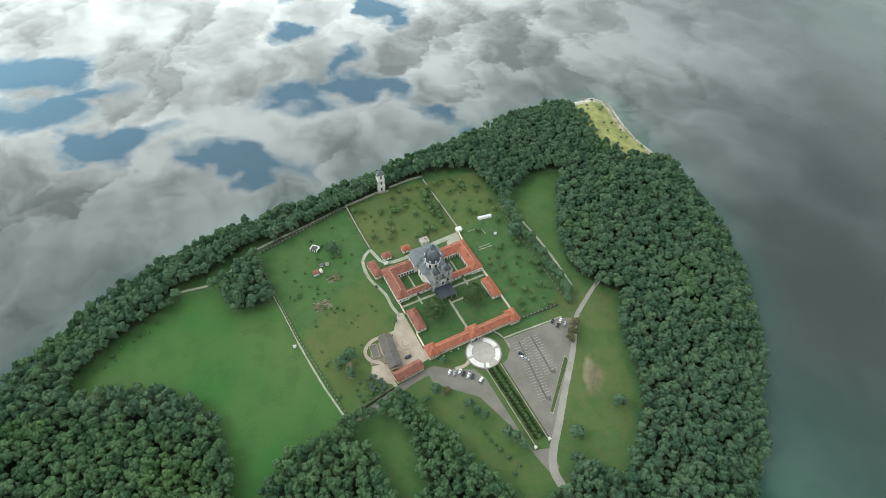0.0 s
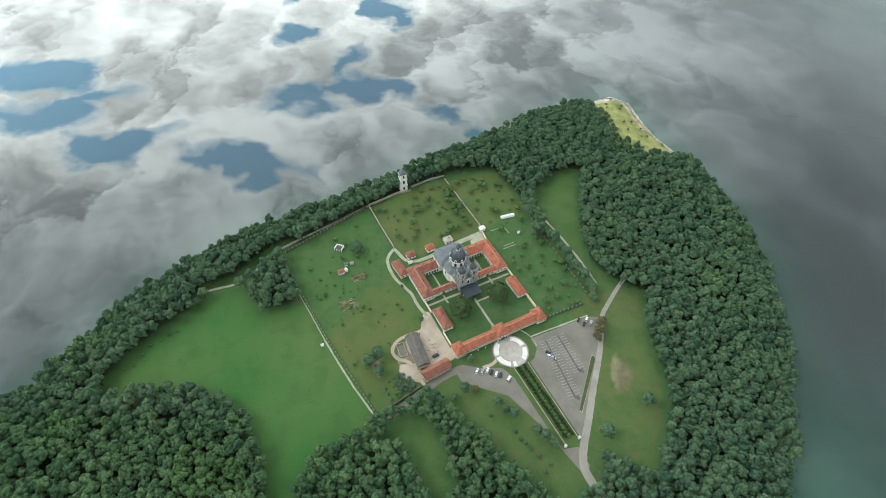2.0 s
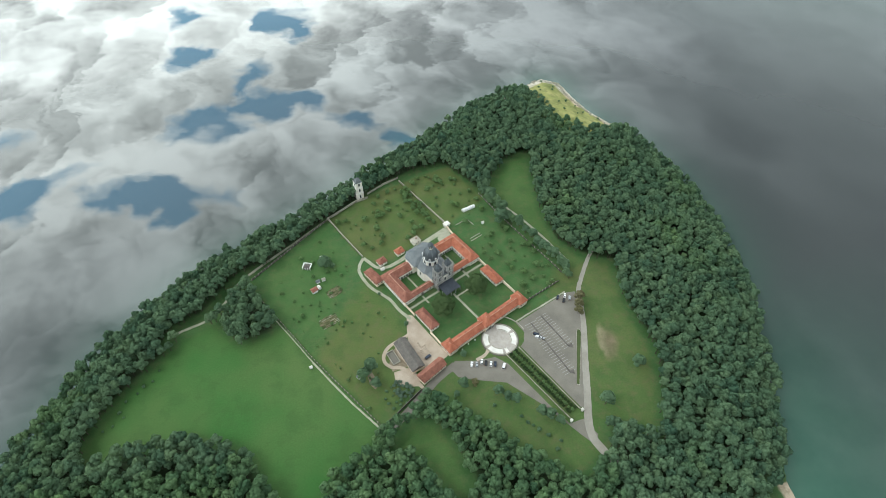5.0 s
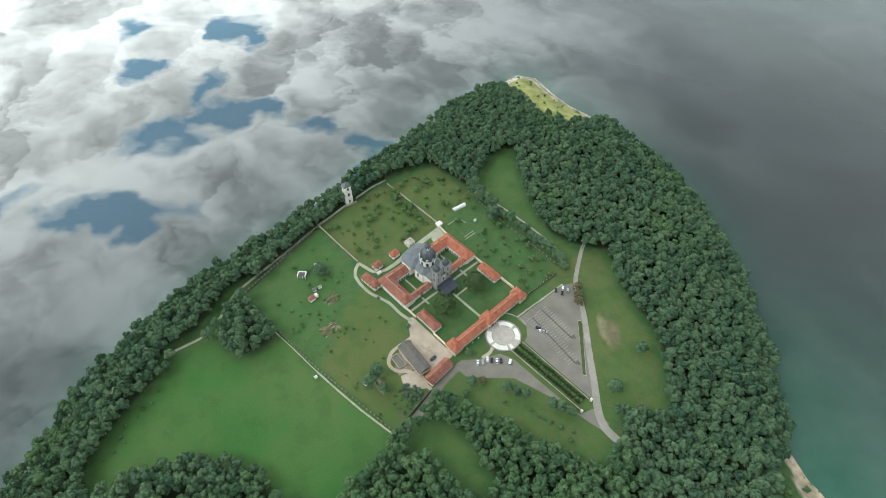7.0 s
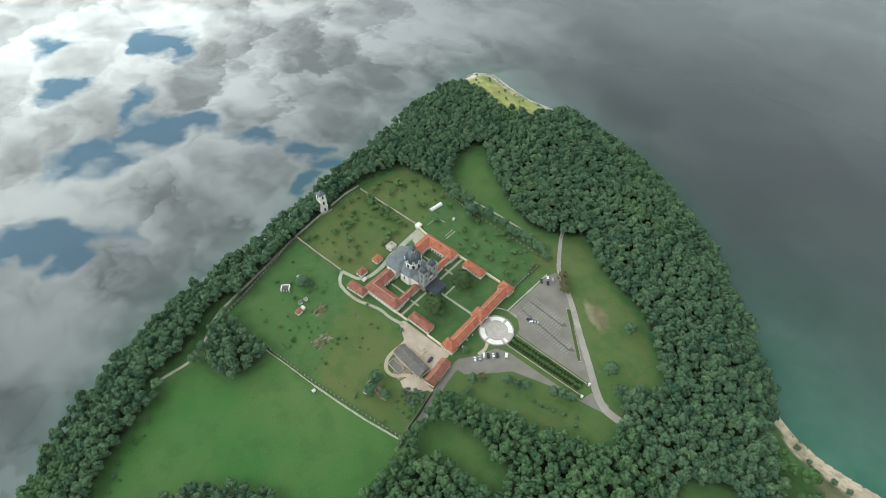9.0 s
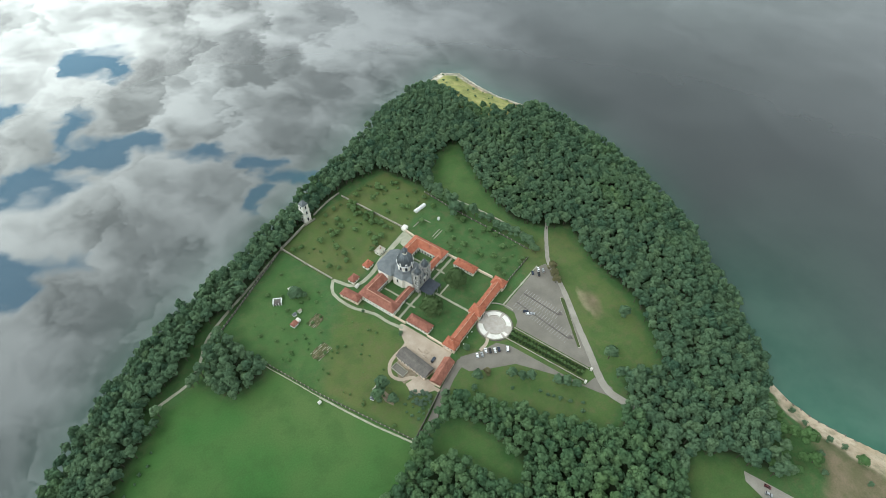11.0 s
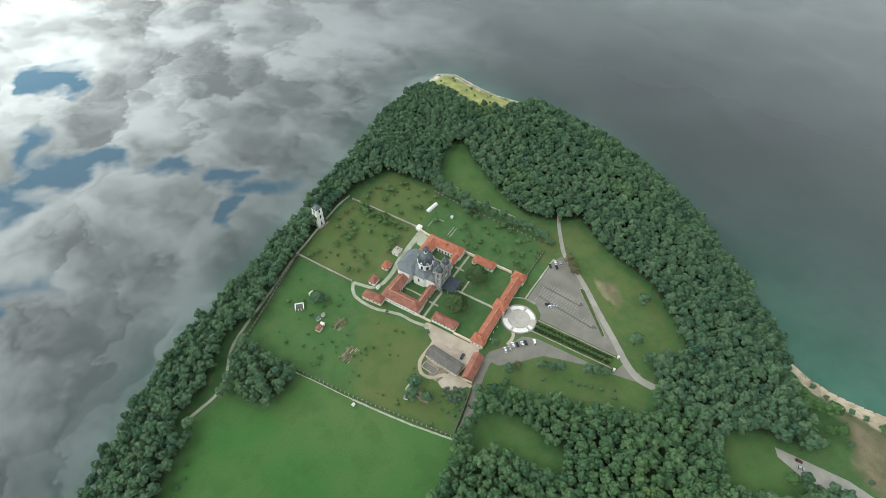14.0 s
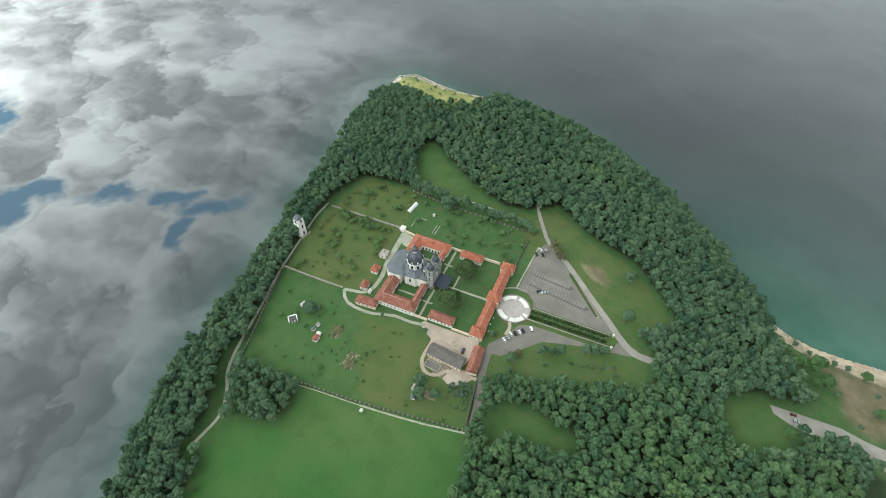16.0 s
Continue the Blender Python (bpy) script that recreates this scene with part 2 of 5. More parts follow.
    l.new(hs.outputs[0], b.inputs["Base Color"])
    bump(n, l, b, fine, 0.25, 0.8)
    return mat


def leaf_material(name, dark, light):
    mat, n, l, b = material(name, 0.8, 0.06)
    v = n.new("ShaderNodeNewGeometry").outputs["Position"]
    at = n.new("ShaderNodeAttribute")
    at.attribute_name = "tint"
    oi = n.new("ShaderNodeObjectInfo")
    isl = n.new("ShaderNodeNewGeometry").outputs["Random Per Island"]
    wide = ramp(n, l, noise_tex(n, l, v, 0.02, 3.0), [(0.35, 0.0), (0.65, 1.0)])
    f = mth(n, l, "ADD", mth(n, l, "MULTIPLY", at.outputs["Fac"], 0.62), mth(n, l, "MULTIPLY", isl, 0.16))
    f = mth(n, l, "ADD", f, mth(n, l, "MULTIPLY", wide, 0.22), True)
    col = mix_rgb(n, l, f, dark, light)
    fresh = ramp(n, l, noise_tex(n, l, v, 0.016, 4.0, 0.6), [(0.55, 0.0), (0.70, 1.0)])
    col = mix_rgb(n, l, mth(n, l, "MULTIPLY", fresh, 0.5), col, mix_rgb(n, l, 1.0, col, (1.12, 1.14, 0.70), "MULTIPLY"))
    l.new(col, b.inputs["Base Color"])
    tr = n.new("ShaderNodeBsdfTranslucent")
    l.new(col, tr.inputs["Color"])
    mx = nd(n, "ShaderNodeMixShader")
    mx.inputs[0].default_value = 0.3
    l.new(b.outputs[0], mx.inputs[1]), l.new(tr.outputs[0], mx.inputs[2])
    l.new(mx.outputs[0], n["Material Output"].inputs[0])
    return mat


def tile_material(name, dark, light):
    """Clay roof tiles, seen as fine courses with sun-bleached and mossy stretches."""
    mat, n, l, b = material(name, 0.85, 0.2)
    geo = n.new("ShaderNodeNewGeometry")
    v = geo.outputs["Position"]
    oc = coords(n, l)
    a, c = noise_tex(n, l, v, 0.35, 4.0), noise_tex(n, l, v, 3.0, 4.0, 0.7)
    wave = nd(n, "ShaderNodeTexWave", Scale=0.55, Distortion=0.6, Detail=1.0)
    wave.bands_direction = "Z"
    l.new(oc, wave.inputs["Vector"])
    f = mth(n, l, "ADD", mth(n, l, "MULTIPLY", a, 0.5), mth(n, l, "MULTIPLY", c, 0.5))
    col = mix_rgb(n, l, ramp(n, l, f, [(0.36, 0.0), (0.64, 1.0)]), dark, light)
    l.new(col, b.inputs["Base Color"])
    bump(n, l, b, mth(n, l, "ADD", wave.outputs["Fac"], c), 0.04, 0.7)
    return mat


M_WATER, M_GROUND = water_material(), ground_material()
M_LEAF = leaf_material("woodland_leaves", (0.058, 0.118, 0.076), (0.188, 0.274, 0.146))
M_LEAF_NEAR = leaf_material("southern_leaves", (0.054, 0.118, 0.066), (0.190, 0.288, 0.132))
M_LEAF_PALE = leaf_material("orchard_leaves", (0.070, 0.140, 0.050), (0.190, 0.275, 0.115))
M_LEAF_DARK = leaf_material("lime_leaves", (0.045, 0.088, 0.034), (0.125, 0.175, 0.072))
M_BARK = plain("bark", (0.05, 0.04, 0.03), (0.11, 0.09, 0.07), 0.95)
M_TILE_NEW = tile_material("orange_clay_tiles", (0.25, 0.074, 0.042), (0.44, 0.168, 0.102))
M_TILE_OLD = tile_material("weathered_clay_tiles", (0.155, 0.060, 0.042), (0.34, 0.150, 0.108))
M_WALL = plain("lime_plaster", (0.66, 0.62, 0.54), (0.82, 0.79, 0.72), 0.9, dist=0.01)
M_CREAM = plain("cream_plaster", (0.58, 0.47, 0.36), (0.74, 0.63, 0.50), 0.9, dist=0.01)
M_SLATE = plain("grey_sheet_roof", (0.10, 0.112, 0.118), (0.165, 0.178, 0.184), 0.6, 0.4, 0.2)
M_DOME = plain("dome_sheet_metal", (0.055, 0.066, 0.075), (0.115, 0.13, 0.14), 0.5, 0.4, 0.4)
M_PORCH = plain("dark_porch_roof", (0.035, 0.042, 0.055), (0.07, 0.08, 0.10), 0.5, 0.4, 0.2)
M_GLASS = plain("window_glass", (0.015, 0.018, 0.022), (0.03, 0.034, 0.04), 0.08, 0.6)
M_ASPHALT = plain("asphalt", (0.142, 0.130, 0.110), (0.215, 0.197, 0.168), 0.9, 0.2, scale=0.06)
M_ROAD = plain("pale_road", (0.23, 0.212, 0.18), (0.33, 0.305, 0.265), 0.9, 0.2, scale=0.1)
M_GRAVEL = plain("pale_gravel", (0.31, 0.248, 0.19), (0.45, 0.375, 0.30), 0.95, 0.1, scale=0.1)
M_PATH = plain("garden_path", (0.25, 0.255, 0.185), (0.41, 0.40, 0.315), 0.95, 0.1, scale=0.15)
M_PAVING = plain("plaza_paving", (0.34, 0.305, 0.27), (0.45, 0.41, 0.37), 0.8, 0.2, scale=0.3)
M_BENCH = plain("white_stone", (0.60, 0.57, 0.52), (0.78, 0.75, 0.70), 0.7, 0.3)
M_LINE = plain("worn_road_paint", (0.24, 0.235, 0.22), (0.42, 0.41, 0.39), 0.8, scale=0.5)
M_STONE = plain("wall_stone", (0.24, 0.225, 0.18), (0.40, 0.375, 0.31), 0.95, scale=0.2)
M_HEDGE = leaf_material("hedge_leaves", (0.022, 0.045, 0.018), (0.055, 0.085, 0.035))
M_SOIL = plain("bare_soil", (0.16, 0.13, 0.09), (0.28, 0.23, 0.17), 0.95, 0.1, scale=0.4)
M_PLANK = plain("dark_boards", (0.07, 0.062, 0.055), (0.15, 0.135, 0.12), 0.85)
M_WHITE = plain("white_paint", (0.72, 0.72, 0.70), (0.84, 0.84, 0.82), 0.5)
M_STEEL = plain("scaffold_steel", (0.34, 0.34, 0.35), (0.52, 0.52, 0.52), 0.5, 0.5, 0.6)
M_TYRE = plain("tyre_rubber", (0.015, 0.015, 0.015), (0.03, 0.03, 0.03), 0.9)


# ---- mesh helpers ----
def link_mesh(name, bm, mat):
    me = bpy.data.meshes.new(name)
    bm.normal_update()
    bm.to_mesh(me)
    bm.free()
    me.materials.append(mat)
    return new(name, me)


def part(name, bm, mat, parent, label=""):
    ob = link_mesh(name, bm, mat)
    ob.parent = parent
    return tagged(ob, label)


def part_of(name, me, parent, m, label=""):
    """A part on shared mesh data."""
    ob = new(name, me)
    ob.parent, ob.matrix_basis = parent, m
    return tagged(ob, label)


def thing(name, m, label, category, group="", kind=""):
    ob = new(name)
    ob.empty_display_size = 0.5
    ob.matrix_world = m
    return tagged(ob, label, category, group, kind)


def data(name, bm, mat):
    me = bpy.data.meshes.new(name)
    bm.normal_update()
    bm.to_mesh(me)
    bm.free()
    me.materials.append(mat)
    return me


def box(bm, x0, x1, y0, y1, z0, z1, bevel=0.0):
    g = bmesh.ops.create_cube(bm, size=1, matrix=Matrix.Translation(((x0 + x1) / 2, (y0 + y1) / 2, (z0 + z1) / 2)) @ Matrix.Diagonal((x1 - x0, y1 - y0, z1 - z0, 1)))
    if bevel:
        edges = list({e for v in g["verts"] for e in v.link_edges})
        bmesh.ops.bevel(bm, geom=edges, offset=bevel, segments=1, affect="EDGES", profile=0.5)
    return bm


def boxed(*a, **k):
    return box(bmesh.new(), *a, **k)


def solid(bm, verts, faces):
    vs = [bm.verts.new(v) for v in verts]
    for f in faces:
        bm.faces.new([vs[i] for i in f])
    return bm


def hip(bm, x0, x1, y0, y1, z, rise, over=0.5, thick=0.25, gable=False, cut0=True, cut1=True):
    """A hipped (or gabled) roof on the rectangle, its ridge along the longer side."""
    x0, x1, y0, y1 = x0 - over, x1 + over, y0 - over, y1 + over
    if x1 - x0 >= y1 - y0:
        h = (y1 - y0) / 2
        a, b = (x0 + (h if cut0 and not gable else 0), (y0 + y1) / 2), (x1 - (h if cut1 and not gable else 0), (y0 + y1) / 2)
        flip = False
    else:
        h = (x1 - x0) / 2
        a, b = ((x0 + x1) / 2, y0 + (h if cut0 and not gable else 0)), ((x0 + x1) / 2, y1 - (h if cut1 and not gable else 0))
        flip = True
    vs = [(x0, y0, z - thick), (x1, y0, z - thick), (x1, y1, z - thick), (x0, y1, z - thick), (x0, y0, z), (x1, y0, z), (x1, y1, z), (x0, y1, z),
          (*a, z + rise), (*b, z + rise)]
    fs = [(3, 2, 1, 0), (0, 1, 5, 4), (1, 2, 6, 5), (2, 3, 7, 6), (3, 0, 4, 7)]
    fs += [(4, 5, 9, 8), (6, 7, 8, 9), (5, 6, 9), (7, 4, 8)] if not flip else [(5, 6, 9, 8), (7, 4, 8, 9), (4, 5, 8), (6, 7, 9)]
    return solid(bm, vs, fs)


def prism(bm, pts, z0, z1, top=1.0):
    """An upright prism on a polygon; top: how far its top is drawn in to its middle."""
    n = len(pts)
    cx, cy = sum(p[0] for p in pts) / n, sum(p[1] for p in pts) / n
    vs = [(x, y, z0) for x, y in pts] + [(cx + (x - cx) * top, cy + (y - cy) * top, z1) for x, y in pts]
    return solid(bm, vs, [tuple(range(n - 1, -1, -1)), tuple(range(n, 2 * n))] + [(i, (i + 1) % n, n + (i + 1) % n, n + i) for i in range(n)])


def ngon(n, r, cx=0.0, cy=0.0, turn=0.0):
    return [(cx + r * math.cos(turn + 2 * math.pi * i / n), cy + r * math.sin(turn + 2 * math.pi * i / n)) for i in range(n)]


def turned(bm, profile, n=24, cx=0.0, cy=0.0, turn=0.0):
    """A body turned on an upright axis: profile of (radius, height), from below."""
    rings = [[bm.verts.new((x, y, z)) for x, y in ngon(n, max(r, 0.01), cx, cy, turn)] for r, z in profile]
    for a, b in zip(rings, rings[1:]):
        for i in range(n):
            bm.faces.new((a[i], a[(i + 1) % n], b[(i + 1) % n], b[i]))
    bm.faces.new(rings[0][::-1]), bm.faces.new(rings[-1])
    return bm


def smooth_line(pts, step=2.0):
    """A rounded line through the points."""
    p = [Vector(q) for q in pts]
    p = [2 * p[0] - p[1]] + p + [2 * p[-1] - p[-2]]
    out = []
    for a, b, c, d in zip(p, p[1:], p[2:], p[3:]):
        k = max(1, int((c - b).length / step))
        for i in range(k):
            t = i / k
            out.append(0.5 * ((2 * b) + (c - a) * t + (2 * a - 5 * b + 4 * c - d) * t * t + (3 * b - a - 3 * c + d) * t ** 3))
    return out + [p[-2]]


def ribbon(bm, pts, width, rise=0.12, depth=0.5, step=2.0, ragged=0.15):
    """A path laid over the ground along a rounded line."""
    line = smooth_line(pts, step)
    rows = []
    for i, q in enumerate(line):
        d = (line[min(i + 1, len(line) - 1)] - line[max(i - 1, 0)]).normalized()
        nrm = Vector((-d.y, d.x))
        w = width[0] + (width[1] - width[0]) * i / (len(line) - 1) if isinstance(width, tuple) else width
        a, b = q + nrm * (w / 2 + random.uniform(-ragged, ragged)), q - nrm * (w / 2 + random.uniform(-ragged, ragged))
        za, zb = ground(a.x, a.y), ground(b.x, b.y)
        rows.append([bm.verts.new(v) for v in ((a.x, a.y, za - depth), (a.x, a.y, za + rise), (b.x, b.y, zb + rise), (b.x, b.y, zb - depth))])
    for r, s in zip(rows, rows[1:]):
        for i in range(4):
            bm.faces.new((r[i], r[(i + 1) % 4], s[(i + 1) % 4], s[i]))
    bm.faces.new(rows[0][::-1]), bm.faces.new(rows[-1])
    return bm


# ---- the plan ----
SHORE = np.array([(-620, -300), (-450, 20), (-350, 110), (-300, 180), (-275, 220), (-252, 265), (-219, 299), (-180, 334), (-134, 362), (-88, 389.5), (-40, 427),
                  (21, 469), (81, 513), (129, 539), (152, 551), (186, 568), (206, 556), (212, 524), (222, 492), (239, 464), (254, 427), (269, 372), (273, 310),
                  (266, 250), (245, 180), (228, 137), (214, 110), (202, 80), (201, 64), (205, 46), (213, 29), (228, 3), (250, -30), (300, -70), (420, -120),
                  (800, -180), (800, -900), (-620, -900)], float)


def inside(poly, x, y):
    poly = np.asarray(poly, float)
    c = np.zeros(np.shape(x), bool)
    for (x0, y0), (x1, y1) in zip(poly, np.roll(poly, -1, 0)):
        with np.errstate(divide="ignore", invalid="ignore"):
            c ^= ((y0 > y) != (y1 > y)) & (x < (x1 - x0) * (y - y0) / (y1 - y0) + x0)
    return c


def edge_distance(poly, x, y):
    poly = np.asarray(poly, float)
    best = np.full(np.shape(x), 1e9)
    for (x0, y0), (x1, y1) in zip(poly, np.roll(poly, -1, 0)):
        dx, dy = x1 - x0, y1 - y0
        t = np.clip(((x - x0) * dx + (y - y0) * dy) / (dx * dx + dy * dy), 0, 1)
        best = np.minimum(best, np.hypot(x - x0 - t * dx, y - y0 - t * dy))
    return best


def signed(poly, x, y):
    return np.where(inside(poly, x, y), 1, -1) * edge_distance(poly, x, y)


def ground_heights(x, y, d=None):
    """The land: a level top that falls to the lake along its shore, and goes on below the water."""
    d = signed(SHORE, x, y) if d is None else d
    wide = np.where((x > 140) & (y < 75), 30.0, 38.0)
    t = np.clip(d / wide, 0, 1)
    h = WATER + 12.0 * t * t * (3 - 2 * t)
    return np.where(d < 0, WATER + np.maximum(d * 0.15, -6.0), h)


def ground(x, y):
    return float(ground_heights(np.array([x], float), np.array([y], float))[0])


TURN = 27.9
GATE = pose(35, 222, 0, 0, 0, TURN)          # the monastery's own axes: u along its front, v into it


def at(u, v, turn=0.0, z=0.0):
    return GATE @ pose(u, v, z, 0, 0, turn)


def xy(u, v):
    p = GATE @ Vector((u, v, 0))
    return p.x, p.y


FIELD = [(-245, 179), (-227, 211), (-190, 253), (-170, 262), (-151, 239), (-127, 245), (-117, 254), (-53, 158), (-70, 139), (-90, 130), (-108, 90), (-120, 122),
         (-140, 160), (-178, 176), (-214, 172), (-236, 168)]
COMPOUND = [(-53, 156), (-95, 214), (-139, 285), (-144, 300), (-79, 361), (-46, 384), (-25, 397), (-10, 404), (13, 412), (36, 414), (46, 399), (56, 382), (66, 363),
            (76, 335), (90, 305), (112, 275), (120, 258), (100, 250), (40, 180), (-10, 180)]
GLADE_N = [(70, 376), (99, 410), (123, 421), (116, 385), (112, 344), (112, 300), (134, 276), (118, 262), (100, 290), (82, 330)]
GLADE_E = [(100, 270), (134, 276), (152, 269), (146, 226), (151, 184), (139, 146), (126, 122), (110, 132), (93, 134), (91, 120), (80, 120), (60, 150), (90, 250)]
PARK = [(-24, 181), (2, 200), (60, 228), (104, 250), (120, 256), (108, 210), (94, 150), (91, 119), (82, 112), (66, 105), (50, 117), (34, 127), (17, 147), (-4, 166), (-20, 172)]
GLADE_S = [(-43, 152), (-33, 159), (-20, 155), (-10, 143), (-3, 112), (-10, 100), (-22, 118), (-32, 134), (-48, 143)]
GLADE_SE = [(89, 63), (106, 62), (124, 48), (122, 26), (106, 15), (92, 22), (72, 42)]
BEACH = [(206, 84), (188, 79), (174, 70), (166, 57), (157, 44), (147, 28), (140, 12), (135, -20), (150, -60), (300, -140), (420, -120), (230, 0), (206, 40)]
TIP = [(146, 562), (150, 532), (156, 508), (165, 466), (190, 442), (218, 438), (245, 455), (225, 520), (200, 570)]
ROADSIDE = [(116, 50), (125, 46), (138, 26), (149, 8), (172, -20), (174, -48), (146, -50), (136, -24), (134, -4), (124, 12), (118, 24), (112, 38)]
WEST_PATH = [(-203, 250), (-176, 260), (-167, 271), (-159, 288), (-150, 295), (-141, 300), (-137, 306), (-141, 313), (-152, 307), (-161, 297), (-169, 283), (-179, 271), (-199, 263)]
CLEARINGS = (WEST_PATH, ROADSIDE, FIELD, COMPOUND, GLADE_N, GLADE_E, PARK, GLADE_S, GLADE_SE, BEACH, TIP)


# ---- water and land ----
def grid_mesh(name, xs, ys, zs, mat):
    nx, ny = len(xs), len(ys)
    gx, gy = np.meshgrid(xs, ys)
    co = np.stack([gx, gy, zs], -1).reshape(-1, 3)
    i = np.arange(nx * ny).reshape(ny, nx)
    q = np.stack([i[:-1, :-1], i[:-1, 1:], i[1:, 1:], i[1:, :-1]], -1).reshape(-1, 4)
    me = bpy.data.meshes.new(name)
    me.vertices.add(len(co)), me.loops.add(q.size), me.polygons.add(len(q))
    me.vertices.foreach_set("co", co.astype(np.float32).ravel())
    me.loops.foreach_set("vertex_index", q.astype(np.int32).ravel())
    me.polygons.foreach_set("loop_start", np.arange(0, q.size, 4, dtype=np.int32))
    me.polygons.foreach_set("use_smooth", np.ones(len(q), bool))
    me.update(calc_edges=True)
    me.materials.append(mat)
    return new(name, me), gx.ravel(), gy.ravel()


def float_attribute(me, name, values):
    me.attributes.new(name, "FLOAT", "POINT").data.foreach_set("value", np.asarray(values, np.float32))


def build_water():
    xs = np.concatenate([np.linspace(-4800, -700, 12)[:-1], np.arange(-700, 800, 10.0), np.linspace(800, 4800, 12)])
    ys = np.concatenate([np.linspace(-4800, -300, 12)[:-1], np.arange(-300, 800, 10.0), np.linspace(800, 4800, 12)])
    gx, gy = np.meshgrid(xs, ys)
    ob, x, y = grid_mesh("water", xs, ys, np.full(gx.shape, WATER), M_WATER)
    d = -signed(SHORE, x, y)
    bay = np.exp(-np.maximum(d, 0) / 95) * np.clip((x - 100) / 100, 0, 1) * np.clip((260 - y) / 200, 0, 1)
    rim = 0.5 * np.exp(-np.maximum(d, 0) / 22)
    far = 0.35 * np.exp(-(((x - 760) / 280) ** 2 + ((y - 900) / 320) ** 2))
    float_attribute(ob.data, "shallow", np.clip(np.maximum(np.maximum(bay, rim), far), 0, 1))
    tagged(ob, "calm lake water mirroring a cloudy sky", "water", kind="structure")


def build_land():
    xs = np.concatenate([np.linspace(-620, -330, 16)[:-1], np.arange(-330, 300, 2.6), np.linspace(300, 800, 26)])
    ys = np.concatenate([np.linspace(-900, -60, 40)[:-1], np.arange(-60, 585, 2.6)])
    gx, gy = np.meshgrid(xs, ys)
    d = signed(SHORE, gx, gy)
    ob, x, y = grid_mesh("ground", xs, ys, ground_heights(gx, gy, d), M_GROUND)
    d = d.ravel()
    soft = lambda s, w: np.clip(0.5 + s / w, 0, 1)
    sand = soft(9 - d, 6) * (((x > 150) & (y < 78)) | ((y > 500) & (x > 175)) | ((y > 455) & (x > 228)))
    sand = np.maximum(sand, 0.75 * soft(13 - d, 8) * ((x > 150) & (y < 50)))
    sand = np.maximum(sand, 0.62 * np.exp(-(((x - 118 - 0.16 * (y - 198)) / 5.5) ** 2 + ((y - 198) / 16) ** 2)))
    sand = np.maximum(sand, 0.9 * soft(signed([(212, 66), (187, 66), (184, 56), (190, 35), (194, 15), (199, 0), (206, -40), (260, -50), (240, 0)], x, y), 6))
    earth = 0.8 * np.exp(-(((x - 121 - 0.16 * (y - 194)) / 8.0) ** 2 + ((y - 194) / 17) ** 2))
    earth = np.maximum(earth, soft(signed([(190, 52), (180, 36), (173, 20), (158, 10), (151, 3), (158, -30), (168, -50), (210, -50), (201, 0), (195, 15)], x, y), 14))
    shingle = np.maximum(soft(9 - d, 6) * (y > 530), soft(3.5 - d, 3) * ((y > 455) & (x > 175)))
    olive = np.maximum(soft(signed([(-79, 361), (-52, 309), (-38, 300), (24, 334), (66, 363), (40, 412), (-46, 384)], x, y), 8),
                       0.95 * soft(signed([(-100, 214), (-56, 160), (-20, 185), (-25, 238), (-50, 285), (-72, 262)], x, y), 24))
    olive = np.maximum(olive, 0.62 * soft(signed(GLADE_E, x, y), 10))
    olive = np.maximum(olive, 0.6 * soft(signed(PARK, x, y), 10))
    for glade in (GLADE_S, GLADE_N, GLADE_SE):
        olive = np.maximum(olive, 0.5 * soft(signed(glade, x, y), 10))
    lush = np.maximum(soft(signed(FIELD, x, y), 10), 0.5 * soft(signed([(-135, 283), (-95, 214), (-80, 250), (-60, 300), (-79, 358), (-140, 300)], x, y), 16))
    for glade in (GLADE_S, GLADE_N, GLADE_SE):
        lush = np.maximum(lush, 0.5 * soft(signed(glade, x, y), 10))
    # headland grass coloured as if the sun fell on it alone
    sun_patch = soft(signed(TIP, x, y), 6)
    zone = np.stack([sand, olive, lush, np.ones_like(sand)], -1)
    ob.data.attributes.new("zone", "FLOAT_COLOR", "POINT").data.foreach_set("color", zone.astype(np.float32).ravel())
    float_attribute(ob.data, "sun_patch", sun_patch)
    float_attribute(ob.data, "earth", earth)
    float_attribute(ob.data, "shingle", shingle)
    # everywhere on land outside the clearings, fading at their edges
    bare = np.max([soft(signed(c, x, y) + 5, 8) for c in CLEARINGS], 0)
    float_attribute(ob.data, "woodland_floor", (1 - bare) * (d > 2))
    tagged(ob, "grassy peninsula with meadows, sandy shore and soil", "ground", kind="structure")


build_water()
build_land()


